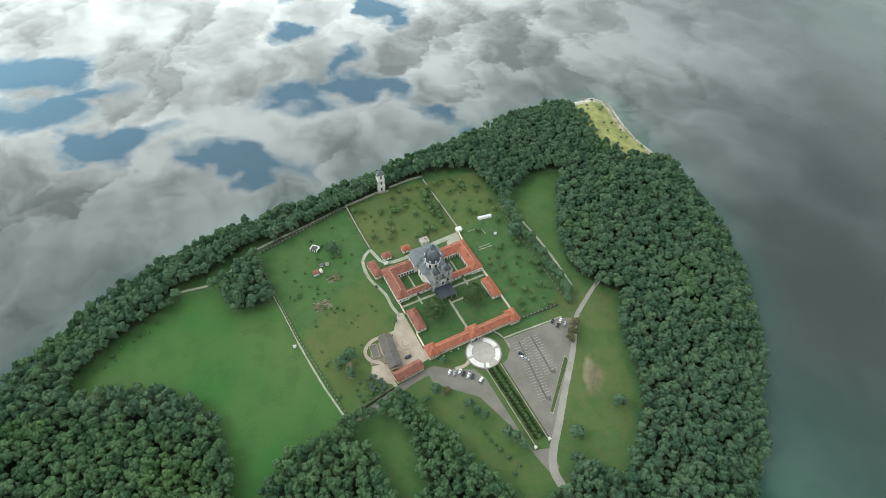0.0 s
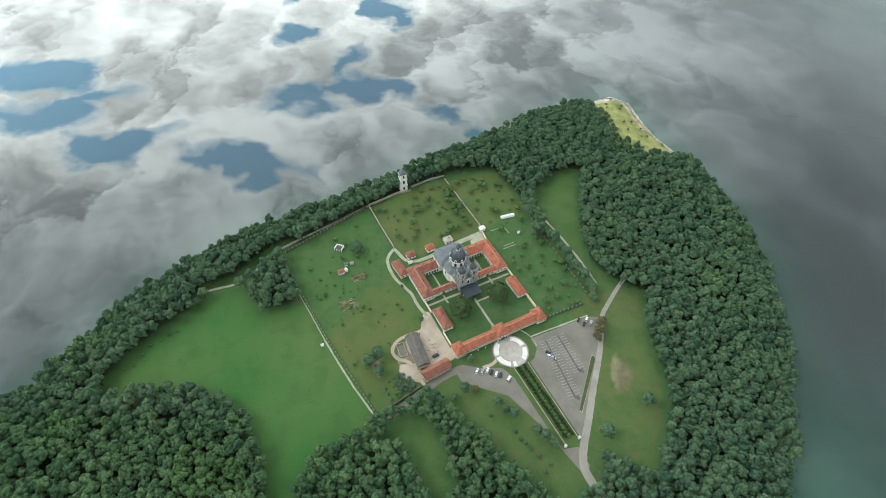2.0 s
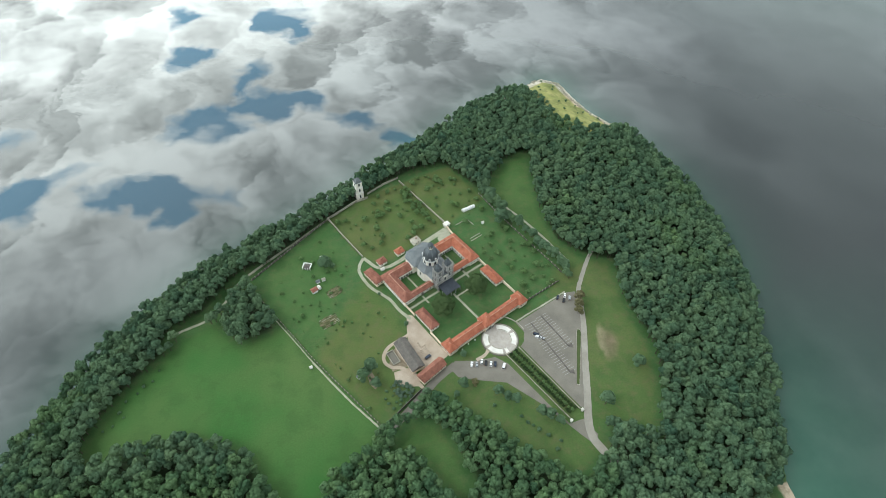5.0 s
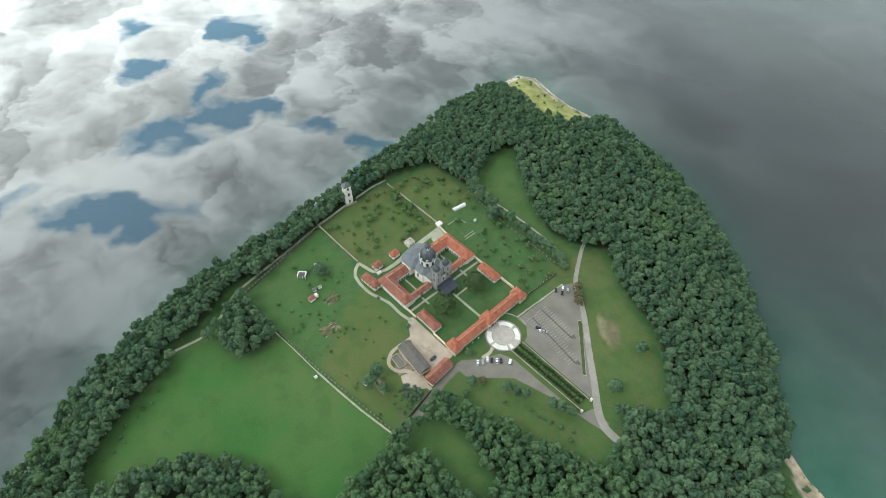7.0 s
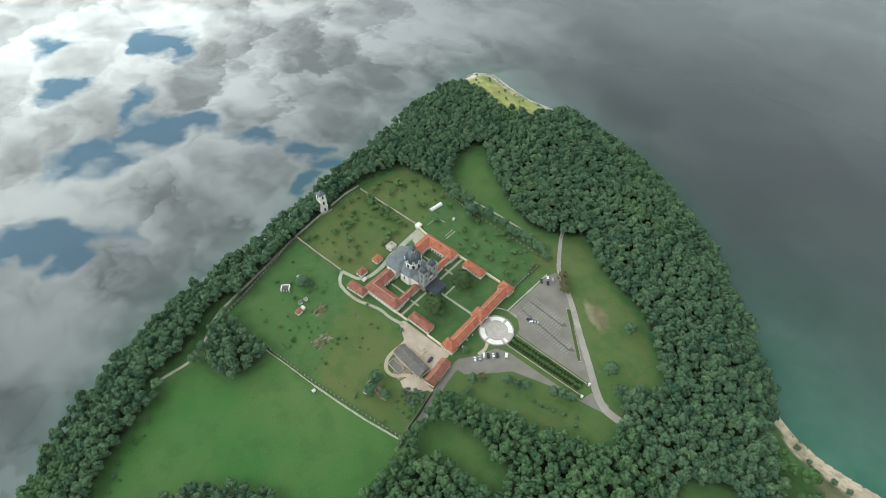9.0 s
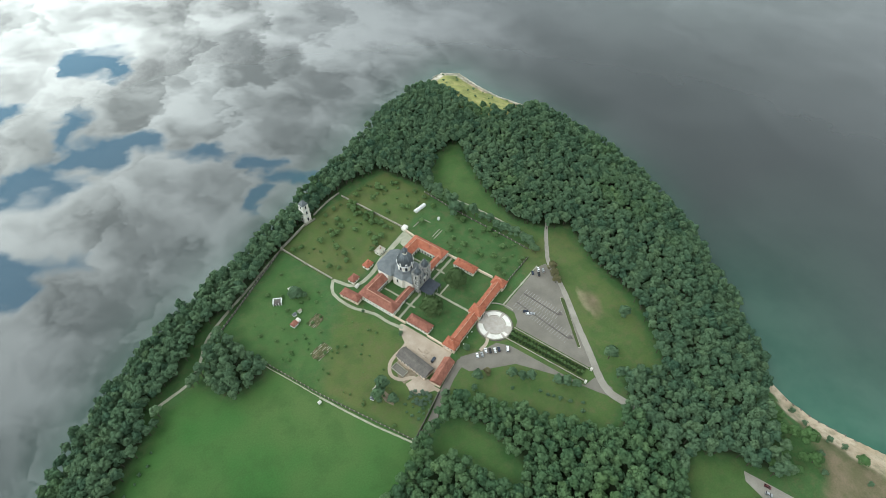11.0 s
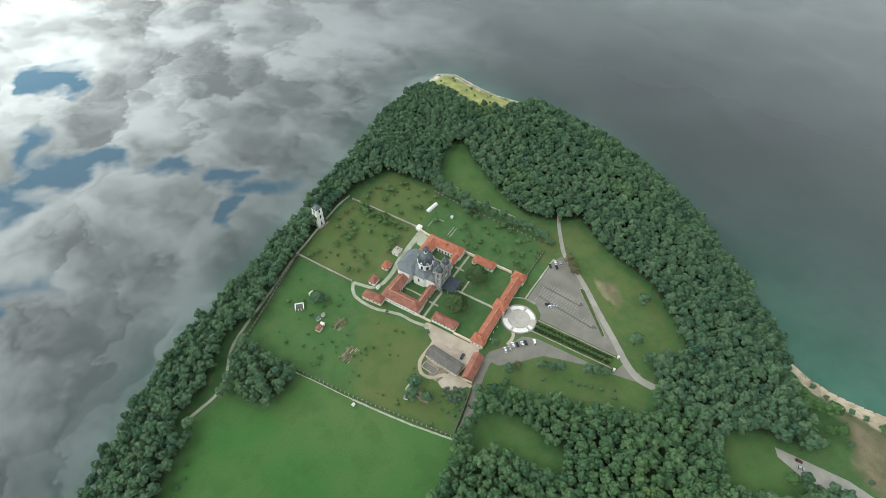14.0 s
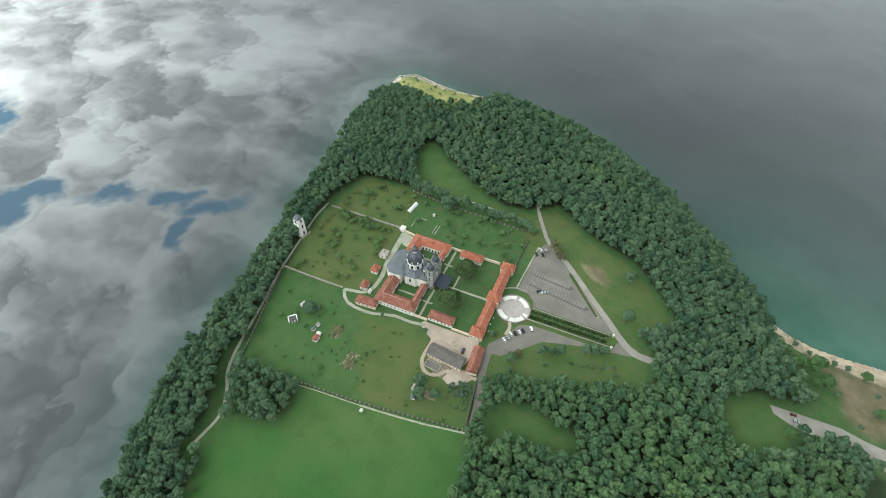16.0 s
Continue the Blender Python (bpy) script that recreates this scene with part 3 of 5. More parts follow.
# ---- trees ----
def crown_points(rng, radius, height, lobes, per_lobe, leaf):
    """Leaf clumps (triangles) over the lobes of a crown, whose foot is at height 0."""
    quads = []
    spots = [(0, 0, height * 0.55, radius * 0.62)]
    for i in range(lobes):
        a, k = 2.4 * i + rng.uniform(-0.3, 0.3), (i + 0.5) / lobes
        r = radius * math.sqrt(k) * 0.62
        spots.append((r * math.cos(a), r * math.sin(a), height * (0.80 - 0.50 * k * k + rng.uniform(-0.08, 0.08)), radius * rng.uniform(0.30, 0.44)))
    for cx, cy, cz, r in spots:
        n = rng.normal(size=(per_lobe, 3))
        n[:, 2] = np.abs(n[:, 2]) * 1.1 - 0.35
        n /= np.linalg.norm(n, axis=1)[:, None]
        c = np.array([cx, cy, cz]) + n * r * rng.uniform(0.82, 1.08, (per_lobe, 1)) * np.array([1, 1, 0.85])
        nn = n + rng.normal(scale=0.17, size=n.shape)
        nn /= np.linalg.norm(nn, axis=1)[:, None]
        t = np.cross(nn, rng.normal(size=n.shape))
        t /= np.linalg.norm(t, axis=1)[:, None]
        b = np.cross(nn, t)
        s = leaf * rng.uniform(0.6, 1.3, (per_lobe, 1))
        quads.append(np.stack([c - t * s - b * s * 0.7, c + t * s - b * s * 0.5, c + b * s], 1))
    return np.concatenate(quads).reshape(-1, 3)


def trunk_points(h, r, n=5):
    """A tapered trunk with two limbs, as triangles."""
    quads = []
    for base, top, r0, r1 in (((0, 0, -0.4), (0.1, 0, h), r, r * 0.45), ((0, 0, h * 0.6), (h * 0.22, h * 0.1, h * 1.05), r * 0.5, r * 0.2), ((0, 0, h * 0.5), (-h * 0.2, -h * 0.14, h), r * 0.5, r * 0.2)):
        a = [np.array([base[0] + r0 * math.cos(i * 2 * math.pi / n), base[1] + r0 * math.sin(i * 2 * math.pi / n), base[2]]) for i in range(n)]
        b = [np.array([top[0] + r1 * math.cos(i * 2 * math.pi / n), top[1] + r1 * math.sin(i * 2 * math.pi / n), top[2]]) for i in range(n)]
        for i in range(n):
            quads.append(np.stack([a[i], a[(i + 1) % n], b[(i + 1) % n], a[i], b[(i + 1) % n], b[i]]))
    return np.concatenate(quads)


def leaf_mesh(name, co, mats, split=None, tint=None):
    """A mesh from points that come in threes. split: how many of its faces take the first material."""
    n = len(co) // 3
    me = bpy.data.meshes.new(name)
    me.vertices.add(len(co)), me.loops.add(len(co)), me.polygons.add(n)
    me.vertices.foreach_set("co", np.asarray(co, np.float32).ravel())
    me.loops.foreach_set("vertex_index", np.arange(len(co), dtype=np.int32))
    me.polygons.foreach_set("loop_start", np.arange(0, len(co), 3, dtype=np.int32))
    for m in mats:
        me.materials.append(m)
    if split is not None:
        me.polygons.foreach_set("material_index", (np.arange(n) >= split).astype(np.int32))
    me.update(calc_edges=True)
    float_attribute(me, "tint", np.full(len(co), 0.5) if tint is None else tint)
    return me


RNG = np.random.default_rng(7)
CROWNS = [crown_points(RNG, 4.5, RNG.uniform(7.5, 9.5), 7, 72, 0.60) for _ in range(8)]
TRUNK = trunk_points(5.0, 0.32)


def scatter(rng, box_, gap, keep):
    """Random places no nearer than about gap, where keep(x, y)."""
    x0, x1, y0, y1 = box_
    gx, gy = np.meshgrid(np.arange(x0, x1, gap), np.arange(y0, y1, gap * 0.87))
    gx = gx + (np.arange(gy.shape[0]) % 2)[:, None] * gap / 2
    x, y = (gx + rng.uniform(-0.34, 0.34, gx.shape) * gap).ravel(), (gy + rng.uniform(-0.34, 0.34, gy.shape) * gap).ravel()
    k = keep(x, y)
    return x[k], y[k]


def wooded(x, y):
    k = (signed(SHORE, x, y) > 1.0) & ((y > 85) | (y > 42 - 0.79 * x) | (np.sin(x * 12.9898 + y * 78.233) > 0.55))
    for c in CLEARINGS:
        k &= signed(c, x, y) < -1.0
    return k


def build_wood(name, label, where, mat):
    rng = np.random.default_rng(len(name))
    x, y = scatter(rng, (-330, 290, -20, 560), 5.45, lambda a, b: wooded(a, b) & where(a, b))
    z = ground_heights(x, y)
    leaves, trunks, tints = [], [], []
    for px, py, pz in zip(x, y, z):
        a, s = rng.uniform(0, 6.28), rng.uniform(0.70, 1.15)
        sz = s * rng.uniform(1.0, 1.3)
        c, d = math.cos(a) * s, math.sin(a) * s
        rot = np.array([[c, -d, 0], [d, c, 0], [0, 0, sz]])
        p = CROWNS[rng.integers(len(CROWNS))]
        leaves.append(p @ rot.T + (px, py, pz + 3.6 * sz))
        trunks.append(TRUNK @ rot.T + (px, py, pz))
        tints.append(np.full(len(p), np.clip(rng.normal(0.46, 0.24), 0, 1)))
    leaves, trunks = np.concatenate(leaves), np.concatenate(trunks)
    me = leaf_mesh(name, np.concatenate([leaves, trunks]), [mat, M_BARK], len(leaves) // 3, np.concatenate([np.concatenate(tints), np.zeros(len(trunks))]))
    tagged(new(name, me), label, "woodland", kind="stuff")


build_wood("west_wood", "dense belt of broadleaved trees along the western shore", lambda x, y: (y > 0.87 * x + 200) & (y > 150) & (x < 60) | (x < -90) & (y > 150), M_LEAF)
build_wood("north_wood", "dense broadleaved wood behind the gardens", lambda x, y: ~((y > 0.87 * x + 200) & (y > 150) & (x < 60) | (x < -90) & (y > 150)) & (y >= 330), M_LEAF)
build_wood("east_wood", "dense broadleaved wood on the eastern shore", lambda x, y: ~((x < -90) & (y > 150)) & (y < 330) & (x >= 85), M_LEAF)
build_wood("south_wood", "dense broadleaved wood south of the meadow", lambda x, y: ((y < 330) & (x < 85) & (x >= -90) & ~((y > 0.87 * x + 200) & (y > 150) & (x < 60))) | (x < -90) & (y <= 150), M_LEAF_NEAR)

# ---- roads and paths ----
def path_piece(name, pts, width, mat, label, rise=0.12, category="path"):
    return tagged(link_mesh(name, ribbon(bmesh.new(), pts, width, rise), mat), label, category, kind="structure")


path_piece("road_east", [(142, 284), (134, 274), (122, 256), (115, 243), (109, 216), (98, 182), (90, 156), (84, 138), (83, 126), (87, 116), (93, 106), (100, 96)], (2.8, 6.2), M_ROAD, "grey asphalt access road beside the parking lot")
path_piece("lane_south", [(-54, 155), (-38, 164), (-22, 178), (-8, 189), (4, 196)], 5.5, M_ASPHALT, "narrow asphalt lane outside the yard wall")

# ---- paved ground, parking lot and plaza ----
from mathutils.geometry import tessellate_polygon

def slab(name, pts, mat, label, category="pavement", rise=0.10, depth=0.5, kind="structure", parent=None):
    """A flat paved area with an outline in world metres."""
    n = len(pts)
    tris = tessellate_polygon([[Vector((*p, 0)) for p in pts]])
    bm = solid(bmesh.new(), [(*p, rise) for p in pts] + [(*p, -depth) for p in pts], [tuple(t) for t in tris] + [(i, (i + 1) % n, n + (i + 1) % n, n + i) for i in range(n)])
    bmesh.ops.recalc_face_normals(bm, faces=bm.faces[:])
    ob = link_mesh(name, bm, mat)
    if parent:
        ob.parent = parent
        return ob
    return tagged(ob, label, category, kind=kind)


def local(*uv):
    return [xy(u, v) for u, v in uv]


lot = slab("parking_lot", [(88, 150), (99, 180), (107, 206), (113, 236), (112, 244), (104, 244), (57, 222.5), (61, 214), (58.5, 206), (54.8, 202.4), (82.4, 148.6), (86, 147)], M_ASPHALT,
           "grey asphalt parking lot with painted stalls", rise=0.08)
slab("south_lot", [(0, 193), (4, 186), (14, 182), (37, 175.5), (58, 154), (67, 142), (75, 131), (83, 121), (87, 128), (81, 140), (71, 138.5), (66, 146), (42, 190), (34, 197), (20, 196.5), (4, 199)], M_ASPHALT,
     "grey asphalt forecourt with parked cars", rise=0.06)
slab("yard", local((-38.4, 1), (-38.4, 24), (-38.4, 46), (-42, 48), (-49, 38), (-54, 30), (-66, 30), (-68, 22), (-64, 4), (-56, 2), (-46, 0)), M_GRAVEL, "pale trampled gravel yard beside the barn", rise=0.05)
slab("bare_patch", local((-65.5, 30), (-70, 28.5), (-76.5, 22), (-78.5, 15), (-66, 11)), M_SOIL, "bare trodden soil beside the barn", rise=0.035)
slab("shed_yard", [(-60, 203), (-57, 203.5), (-54, 196), (-53, 189), (-55, 187), (-58.5, 192)], M_SOIL, "bare soil between the sheds", rise=0.03)
slab("back_yard", local((-78, 14), (-66, 10), (-66, -2), (-70, -6), (-76, -2), (-82, 6)), M_GRAVEL, "pale trampled gravel behind the barn", rise=0.045)
slab("far_lot", [(123.5, 43), (134, 24), (145, 4), (149, -12), (155, -26), (162, -46), (140, -46), (137.5, -24), (136, -6), (126, 12), (121, 24), (119.5, 38)], M_ROAD, "grey asphalt road and lot by the beach", rise=0.08)
slab("rear_terrace", local((25, 89.5), (38, 89.5), (41, 100), (37, 102.5), (27, 97)), M_PATH, "grey gravel terrace behind the cloister", rise=0.06)

for level, (pts, w, mat, name, label) in enumerate((
        ([(-200, 258), (-189, 262), (-174, 268), (-164, 280), (-156, 296), (-147, 306), (-135, 316), (-112, 334), (-96, 348), (-81, 361), (-62, 374), (-47, 384)], 2.2, M_PATH, "west_path", "narrow pale footpath along the wood"),
        ([(-52, 309), (-56, 301), (-56, 292), (-49, 277), (-36, 263), (-29, 250), (-22, 241)], 2.5, M_PATH, "loop_path", "pale gravel drive round the annex"),
        ([(-52, 309), (-46, 301.5), (-41, 296.5), (-32, 296), (-20, 302), (-9, 311), (6, 320), (16, 326), (25, 331)], (2.6, 5.0), M_PATH, "rear_path", "gravel path behind the church"),
        ([(-23, 230), (-28, 226), (-42, 219), (-46.5, 210), (-43, 203), (-34, 200), (-28, 192), (-22, 182)], 2.6, M_GRAVEL, "yard_path", "pale gravel track round the barn"),
        ([(117, 276), (106, 303), (96, 324), (87, 340), (80, 351.5)], 2.0, M_PATH, "wood_path", "pale footpath in the grass"),
        ([(-54, 157), (-75, 184), (-97, 216)], 1.3, M_PATH, "field_path", "pale worn track along the fence"),
        ([(-97, 216), (-112, 240), (-129, 266)], 0.7, M_PATH, "fence_track", "thin pale track along the field fence"),
        ([(20, 197), (27, 200), (31, 204.5)], 2.5, M_GRAVEL, "plaza_path", "pale path to the plaza"),
        ([xy(0, 9.5), xy(0, 26), xy(0, 42)], 1.9, M_PATH, "axis_path", "straight pale path to the church"),
        ([xy(-37, 51.3), xy(-22, 51.3), xy(-7, 51.3)], 1.8, M_PATH, "cross_path_w", "straight pale garden path"),
        ([xy(7, 51.3), xy(22, 51.3), xy(38, 51.3)], 1.8, M_PATH, "cross_path_e", "straight pale garden path"),
        ([xy(-21, 55.5), xy(-21, 47)], 1.5, M_PATH, "door_path_w", "short pale garden path"), ([xy(21, 55.5), xy(21, 47)], 1.5, M_PATH, "door_path_e", "short pale garden path"),
        ([xy(1, 38), xy(9, 38), xy(16, 38)], 1.3, M_PATH, "side_path", "short pale garden path"),
        ([xy(-19, 62.5), xy(-19, 78)], 1.3, M_PATH, "court_path_w", "pale path across a cloister court"), ([xy(20, 62.5), xy(20, 78)], 1.3, M_PATH, "court_path_e", "pale path across a cloister court"),
        ([(57, 224), (70, 230), (86, 237), (104, 245)], 1.2, M_PATH, "lot_path", "pale path along the parking lot"))):
    path_piece(name, pts, w, mat, label, 0.13 + 0.008 * level)


def stall_rows():
    """Two planted strips with painted stalls on both sides, each ending in a small dark bed."""
    tick = data("stall_line", boxed(-0.11, 0.11, -2.3, 2.3, 0.0, 0.10), M_LINE)
    for (x0, y0), (x1, y1) in (((78.2, 226), (90.6, 195.5)), ((68.4, 221), (84.4, 174.6))):
        d = Vector((x1 - x0, y1 - y0, 0))
        a = math.degrees(math.atan2(d.y, d.x))
        strip = part("kerb_strip", boxed(0, d.length, -0.45, 0.45, 0, 0.2), M_PLANK, lot, "dark planted strip")
        strip.matrix_basis = pose(x0, y0, 0.08, 0, 0, a)
        end = part("end_bed", prism(bmesh.new(), [(-2.6, -2.0), (1.2, 0.4), (-2.6, 2.0)], 0, 0.24), M_PLANK, lot)
        end.matrix_basis = pose(x0, y0, 0.08, 0, 0, a) @ pose(d.length + 1.0, 1.6, 0)
        for i in range(int(d.length / 2.3) + 1):
            for s in (-1, 1):
                part_of("stall_line", tick, lot, pose(x0, y0, 0.05, 0, 0, a) @ pose(i * 2.3, s * 2.9, 0))


stall_rows()


def grass_island():
    t = thing("grass_island", Matrix(), "long grass island with a pale concrete kerb", "traffic island")
    rim = [(85.6, 165), (87.4, 164), (103.6, 206.5), (103.4, 209), (101.6, 209.6), (100.2, 207)]
    part("kerb", prism(bmesh.new(), rim, 0, 0.28), M_STONE, t)
    part("turf", prism(bmesh.new(), [(94.3 + (x - 94.3) * 0.90 + (y - 187) * 0.036, 187 + (y - 187) * 0.97) for x, y in rim], 0.05, 0.36), M_GRASS, t)


M_GRASS = plain("island_turf", (0.05, 0.075, 0.028), (0.085, 0.10, 0.042), 0.95, 0.1, scale=0.2)
grass_island()


def arc_block(bm, r0, r1, a0, a1, z0, z1, n=10):
    ring = [(a0 + (a1 - a0) * i / n) for i in range(n + 1)]
    pts = [(r0 * math.cos(a), r0 * math.sin(a)) for a in ring] + [(r1 * math.cos(a), r1 * math.sin(a)) for a in reversed(ring)]
    k = len(ring)
    vs = [(x, y, z0) for x, y in pts] + [(x, y, z1) for x, y in pts]
    m = len(pts)
    fs = [(i, i + 1, m - 2 - i, m - 1 - i)[::-1] for i in range(k - 1)] + [(m + i, m + i + 1, 2 * m - 2 - i, 2 * m - 1 - i) for i in range(k - 1)]
    fs += [(i, (i + 1) % m, m + (i + 1) % m, m + i) for i in range(m)]
    solid(bm, vs, [f[::-1] for f in fs])
    bmesh.ops.recalc_face_normals(bm, faces=bm.faces[:])
    return bm


def build_plaza():
    t = thing("plaza", at(0.3, -12.6), "round paved plaza ringed by white stone terraces", "plaza", kind="structure")
    part("paving", turned(bmesh.new(), [(12.9, -0.4), (12.9, 0.14)], 48), M_PAVING, t)
    part("rim", arc_block(bmesh.new(), 12.9, 13.5, radians(-245), radians(65), 0, 0.75, 40), M_STONE, t, "low pale rim wall")
    # dark strip laid along the step down outside the rim
    part("step", arc_block(bmesh.new(), 13.5, 14.3, radians(-245), radians(65), -0.2, 0.12, 40), M_PLANK, t, "dark strip along the step round the rim")
    for a0, a1 in ((4, 62), (118, 172), (182, 240), (250, 262), (298, 352)):
        part("terrace", arc_block(bmesh.new(), 8.2, 12.5, radians(a0), radians(a1), 0.1, 0.6), M_BENCH, t, "white stone terrace")
        part("bench", arc_block(bmesh.new(), 8.2, 8.8, radians(a0 + 2), radians(a1 - 2), 0.6, 0.85), M_STONE, t, "pale stone bench")
    t = thing("terrace_wall", at(0.3, -12.6), "low curved retaining wall beside the plaza", "wall")
    part("wall_panel", arc_block(bmesh.new(), 20.2, 20.8, radians(-14), radians(40), -0.2, 0.9, 24), M_STONE, t)


build_plaza()


# ---- walls and fences ----
def wall_run(name, pts, label, h=2.2, w=0.5, mat=None, cap=True, category="wall"):
    t = thing(name, Matrix(), label, category)
    for (x0, y0), (x1, y1) in zip(pts, pts[1:]):
        d = math.hypot(x1 - x0, y1 - y0)
        m = pose(x0, y0, 0, 0, 0, math.degrees(math.atan2(y1 - y0, x1 - x0)))
        z0, z1 = min(ground(x0, y0), ground(x1, y1)), max(ground(x0, y0), ground(x1, y1))
        body = part("wall_panel", boxed(0, d, -w / 2, w / 2, z0 - 0.3, z1 + h), mat or M_STONE, t)
        body.matrix_basis = m
        if cap:
            c = part("coping", boxed(-0.1, d + 0.1, -w / 2 - 0.12, w / 2 + 0.12, z1 + h, z1 + h + 0.18), mat or M_STONE, t)
            c.matrix_basis = m


def fence_run(name, pts, label, gap=4.0, h=1.9):
    """Stone posts with boards between them."""
    t = thing(name, Matrix(), label, "fence")
    post = data("post", box(boxed(-0.28, 0.28, -0.28, 0.28, -0.3, h + 0.25), -0.32, 0.32, -0.32, 0.32, h + 0.25, h + 0.4), M_STONE)
    line = [Vector((*p, 0)) for p in pts]
    for a, b in zip(line, line[1:]):
        n = max(1, round((b - a).length / gap))
        ang = math.degrees(math.atan2(b.y - a.y, b.x - a.x))
        step = (b - a).length / n
        board = data("panel", boxed(0.32, step - 0.32, -0.1, 0.1, 0.15, h), M_PLANK)
        for i in range(n):
            p = a + (b - a) * i / n
            z = ground(p.x, p.y)
            part_of("post", post, t, pose(p.x, p.y, z, 0, 0, ang))
            part_of("panel", board, t, pose(p.x, p.y, z, 0, 0, ang))


wall_run("garden_wall", local((-37.4, 9.5), (-37.4, 24)), "pale plastered garden wall", 2.6, mat=M_CREAM)
wall_run("garden_wall", local((-37.4, 44), (-37.4, 55.3)), "pale plastered garden wall", 2.6, mat=M_CREAM)
wall_run("garden_wall", local((39.0, 12), (39.0, 26)), "pale plastered garden wall", 2.6, mat=M_CREAM)
wall_run("garden_wall", local((39.0, 45.3), (39.0, 56.5)), "pale plastered garden wall", 2.6, mat=M_CREAM)
wall_run("garden_wall", local((39.6, 89.5), (41.5, 102)), "pale plastered garden wall", 2.4, mat=M_CREAM)
wall_run("orchard_wall", [(23.4, 337), (8, 366), (-9.5, 399)], "weathered pale orchard wall", 1.7)
wall_run("orchard_wall", [(-52.4, 310), (-66, 335), (-79, 360.5)], "weathered pale orchard wall", 1.9)
wall_run("outer_wall", [(-79.5, 361.5), (-62, 373), (-49, 381.5)], "weathered pale stone boundary wall", 2.0)
wall_run("outer_wall", [(-41, 387.5), (-26, 397), (-10, 404)], "weathered pale stone boundary wall", 1.6)
wall_run("yard_wall", [(-52.5, 158.5), (-38, 169.5), (-23, 181)], "dark weathered yard wall", 2.2, mat=M_PLANK, cap=False)
fence_run("boundary_fence", [(-143, 301), (-112, 329.5), (-96, 344.5), (-81, 359)], "boundary fence of dark panels between pale posts", 3.6)
fence_run("field_fence", [(-54, 159.5), (-96, 217.5), (-140, 287), (-145, 296)], "field fence of dark panels between pale posts", 3.4, 1.5)
fence_run("forecourt_fence", [(71, 241.5), (86, 248.5), (103, 256.5)], "dark panel fence with pale posts beside the lot", 3.6, 1.7)
fence_run("orchard_fence", [(62, 369), (73, 341), (81, 322.5), (89.5, 304.5), (94, 295), (103, 276), (108, 264)], "dark orchard fence with pale posts", 4.5, 1.3)
for k, (a, b) in enumerate((((42.5, 197.5), (72.5, 141.5)), ((53.2, 202), (81.5, 147)))):
    wall_run("avenue_wall", [a, b], "low white avenue wall", 0.9, 0.45, M_STONE, False)


# ---- buildings ----
def arch_data(name, w, h, mat, depth, arch=True, z0=0.0, y=0.0):
    """A panel w wide and h high with a rounded head, standing in the xz plane and facing -y."""
    prof = [(-w / 2, 0), (w / 2, 0), (w / 2, h - w / 2)] + [(w / 2 * math.cos(a), h - w / 2 + w / 2 * math.sin(a)) for a in (radians(45), radians(90), radians(135))] + [(-w / 2, h - w / 2)] if arch \
        else [(-w / 2, 0), (w / 2, 0), (w / 2, h), (-w / 2, h)]
    n = len(prof)
    vs = [(x, y - depth, z + z0) for x, z in prof] + [(x, y, z + z0) for x, z in prof]
    bm = solid(bmesh.new(), vs, [tuple(range(n)), tuple(range(2 * n - 1, n - 1, -1))] + [((i + 1) % n, i, n + i, n + (i + 1) % n) for i in range(n)])
    return data(name, bm, mat)


WIN_FRAME, WIN_PANE = arch_data("window", 1.35, 2.0, M_WHITE, 0.10, False), arch_data("pane", 1.0, 1.6, M_GLASS, 0.13, False, 0.2)
ARCH_FRAME, ARCH_PANE = arch_data("arch", 2.0, 3.2, M_WHITE, 0.10), arch_data("opening", 1.5, 2.85, M_GLASS, 0.13)
DRUM_FRAME, DRUM_PANE = arch_data("window", 2.7, 4.4, M_WHITE, 0.14), arch_data("pane", 2.0, 3.8, M_GLASS, 0.18, True, 0.25)
TALL_FRAME, TALL_PANE = arch_data("window", 2.0, 4.2, M_WHITE, 0.14), arch_data("pane", 1.5, 3.7, M_GLASS, 0.18, True, 0.25)
DORMER = data("dormer", hip(boxed(-0.5, 0.5, -0.8, 0.6, 0, 0.65), -0.5, 0.5, -0.8, 0.6, 0.7, 0.35, 0.12, 0.08, gable=True), M_TILE_OLD)
CHIMNEY = data("chimney", box(boxed(-0.38, 0.38, -0.38, 0.38, -1.2, 0.9), -0.46, 0.46, -0.46, 0.46, 0.9, 1.1), M_TILE_OLD)


def windows(parent, spots, kind="plain"):
    """spots: (x, y, z, turn): the middle of the sill on the wall's face, and the way it faces (0: -y)."""
    f, p = {"plain": (WIN_FRAME, WIN_PANE), "arch": (ARCH_FRAME, ARCH_PANE), "tall": (TALL_FRAME, TALL_PANE), "drum": (DRUM_FRAME, DRUM_PANE)}[kind]
    for x, y, z, turn in spots:
        w = part_of("arch" if kind == "arch" else "window", f, parent, pose(x, y, z, 0, 0, turn))
        part_of("opening" if kind == "arch" else "pane", p, w, Matrix())


def rowx(x0, x1, y, z, n, turn):
    return [(x0 + (x1 - x0) * (i + 0.5) / n, y, z, turn) for i in range(n)]


def rowy(y0, y1, x, z, n, turn):
    return [(x, y0 + (y1 - y0) * (i + 0.5) / n, z, turn) for i in range(n)]


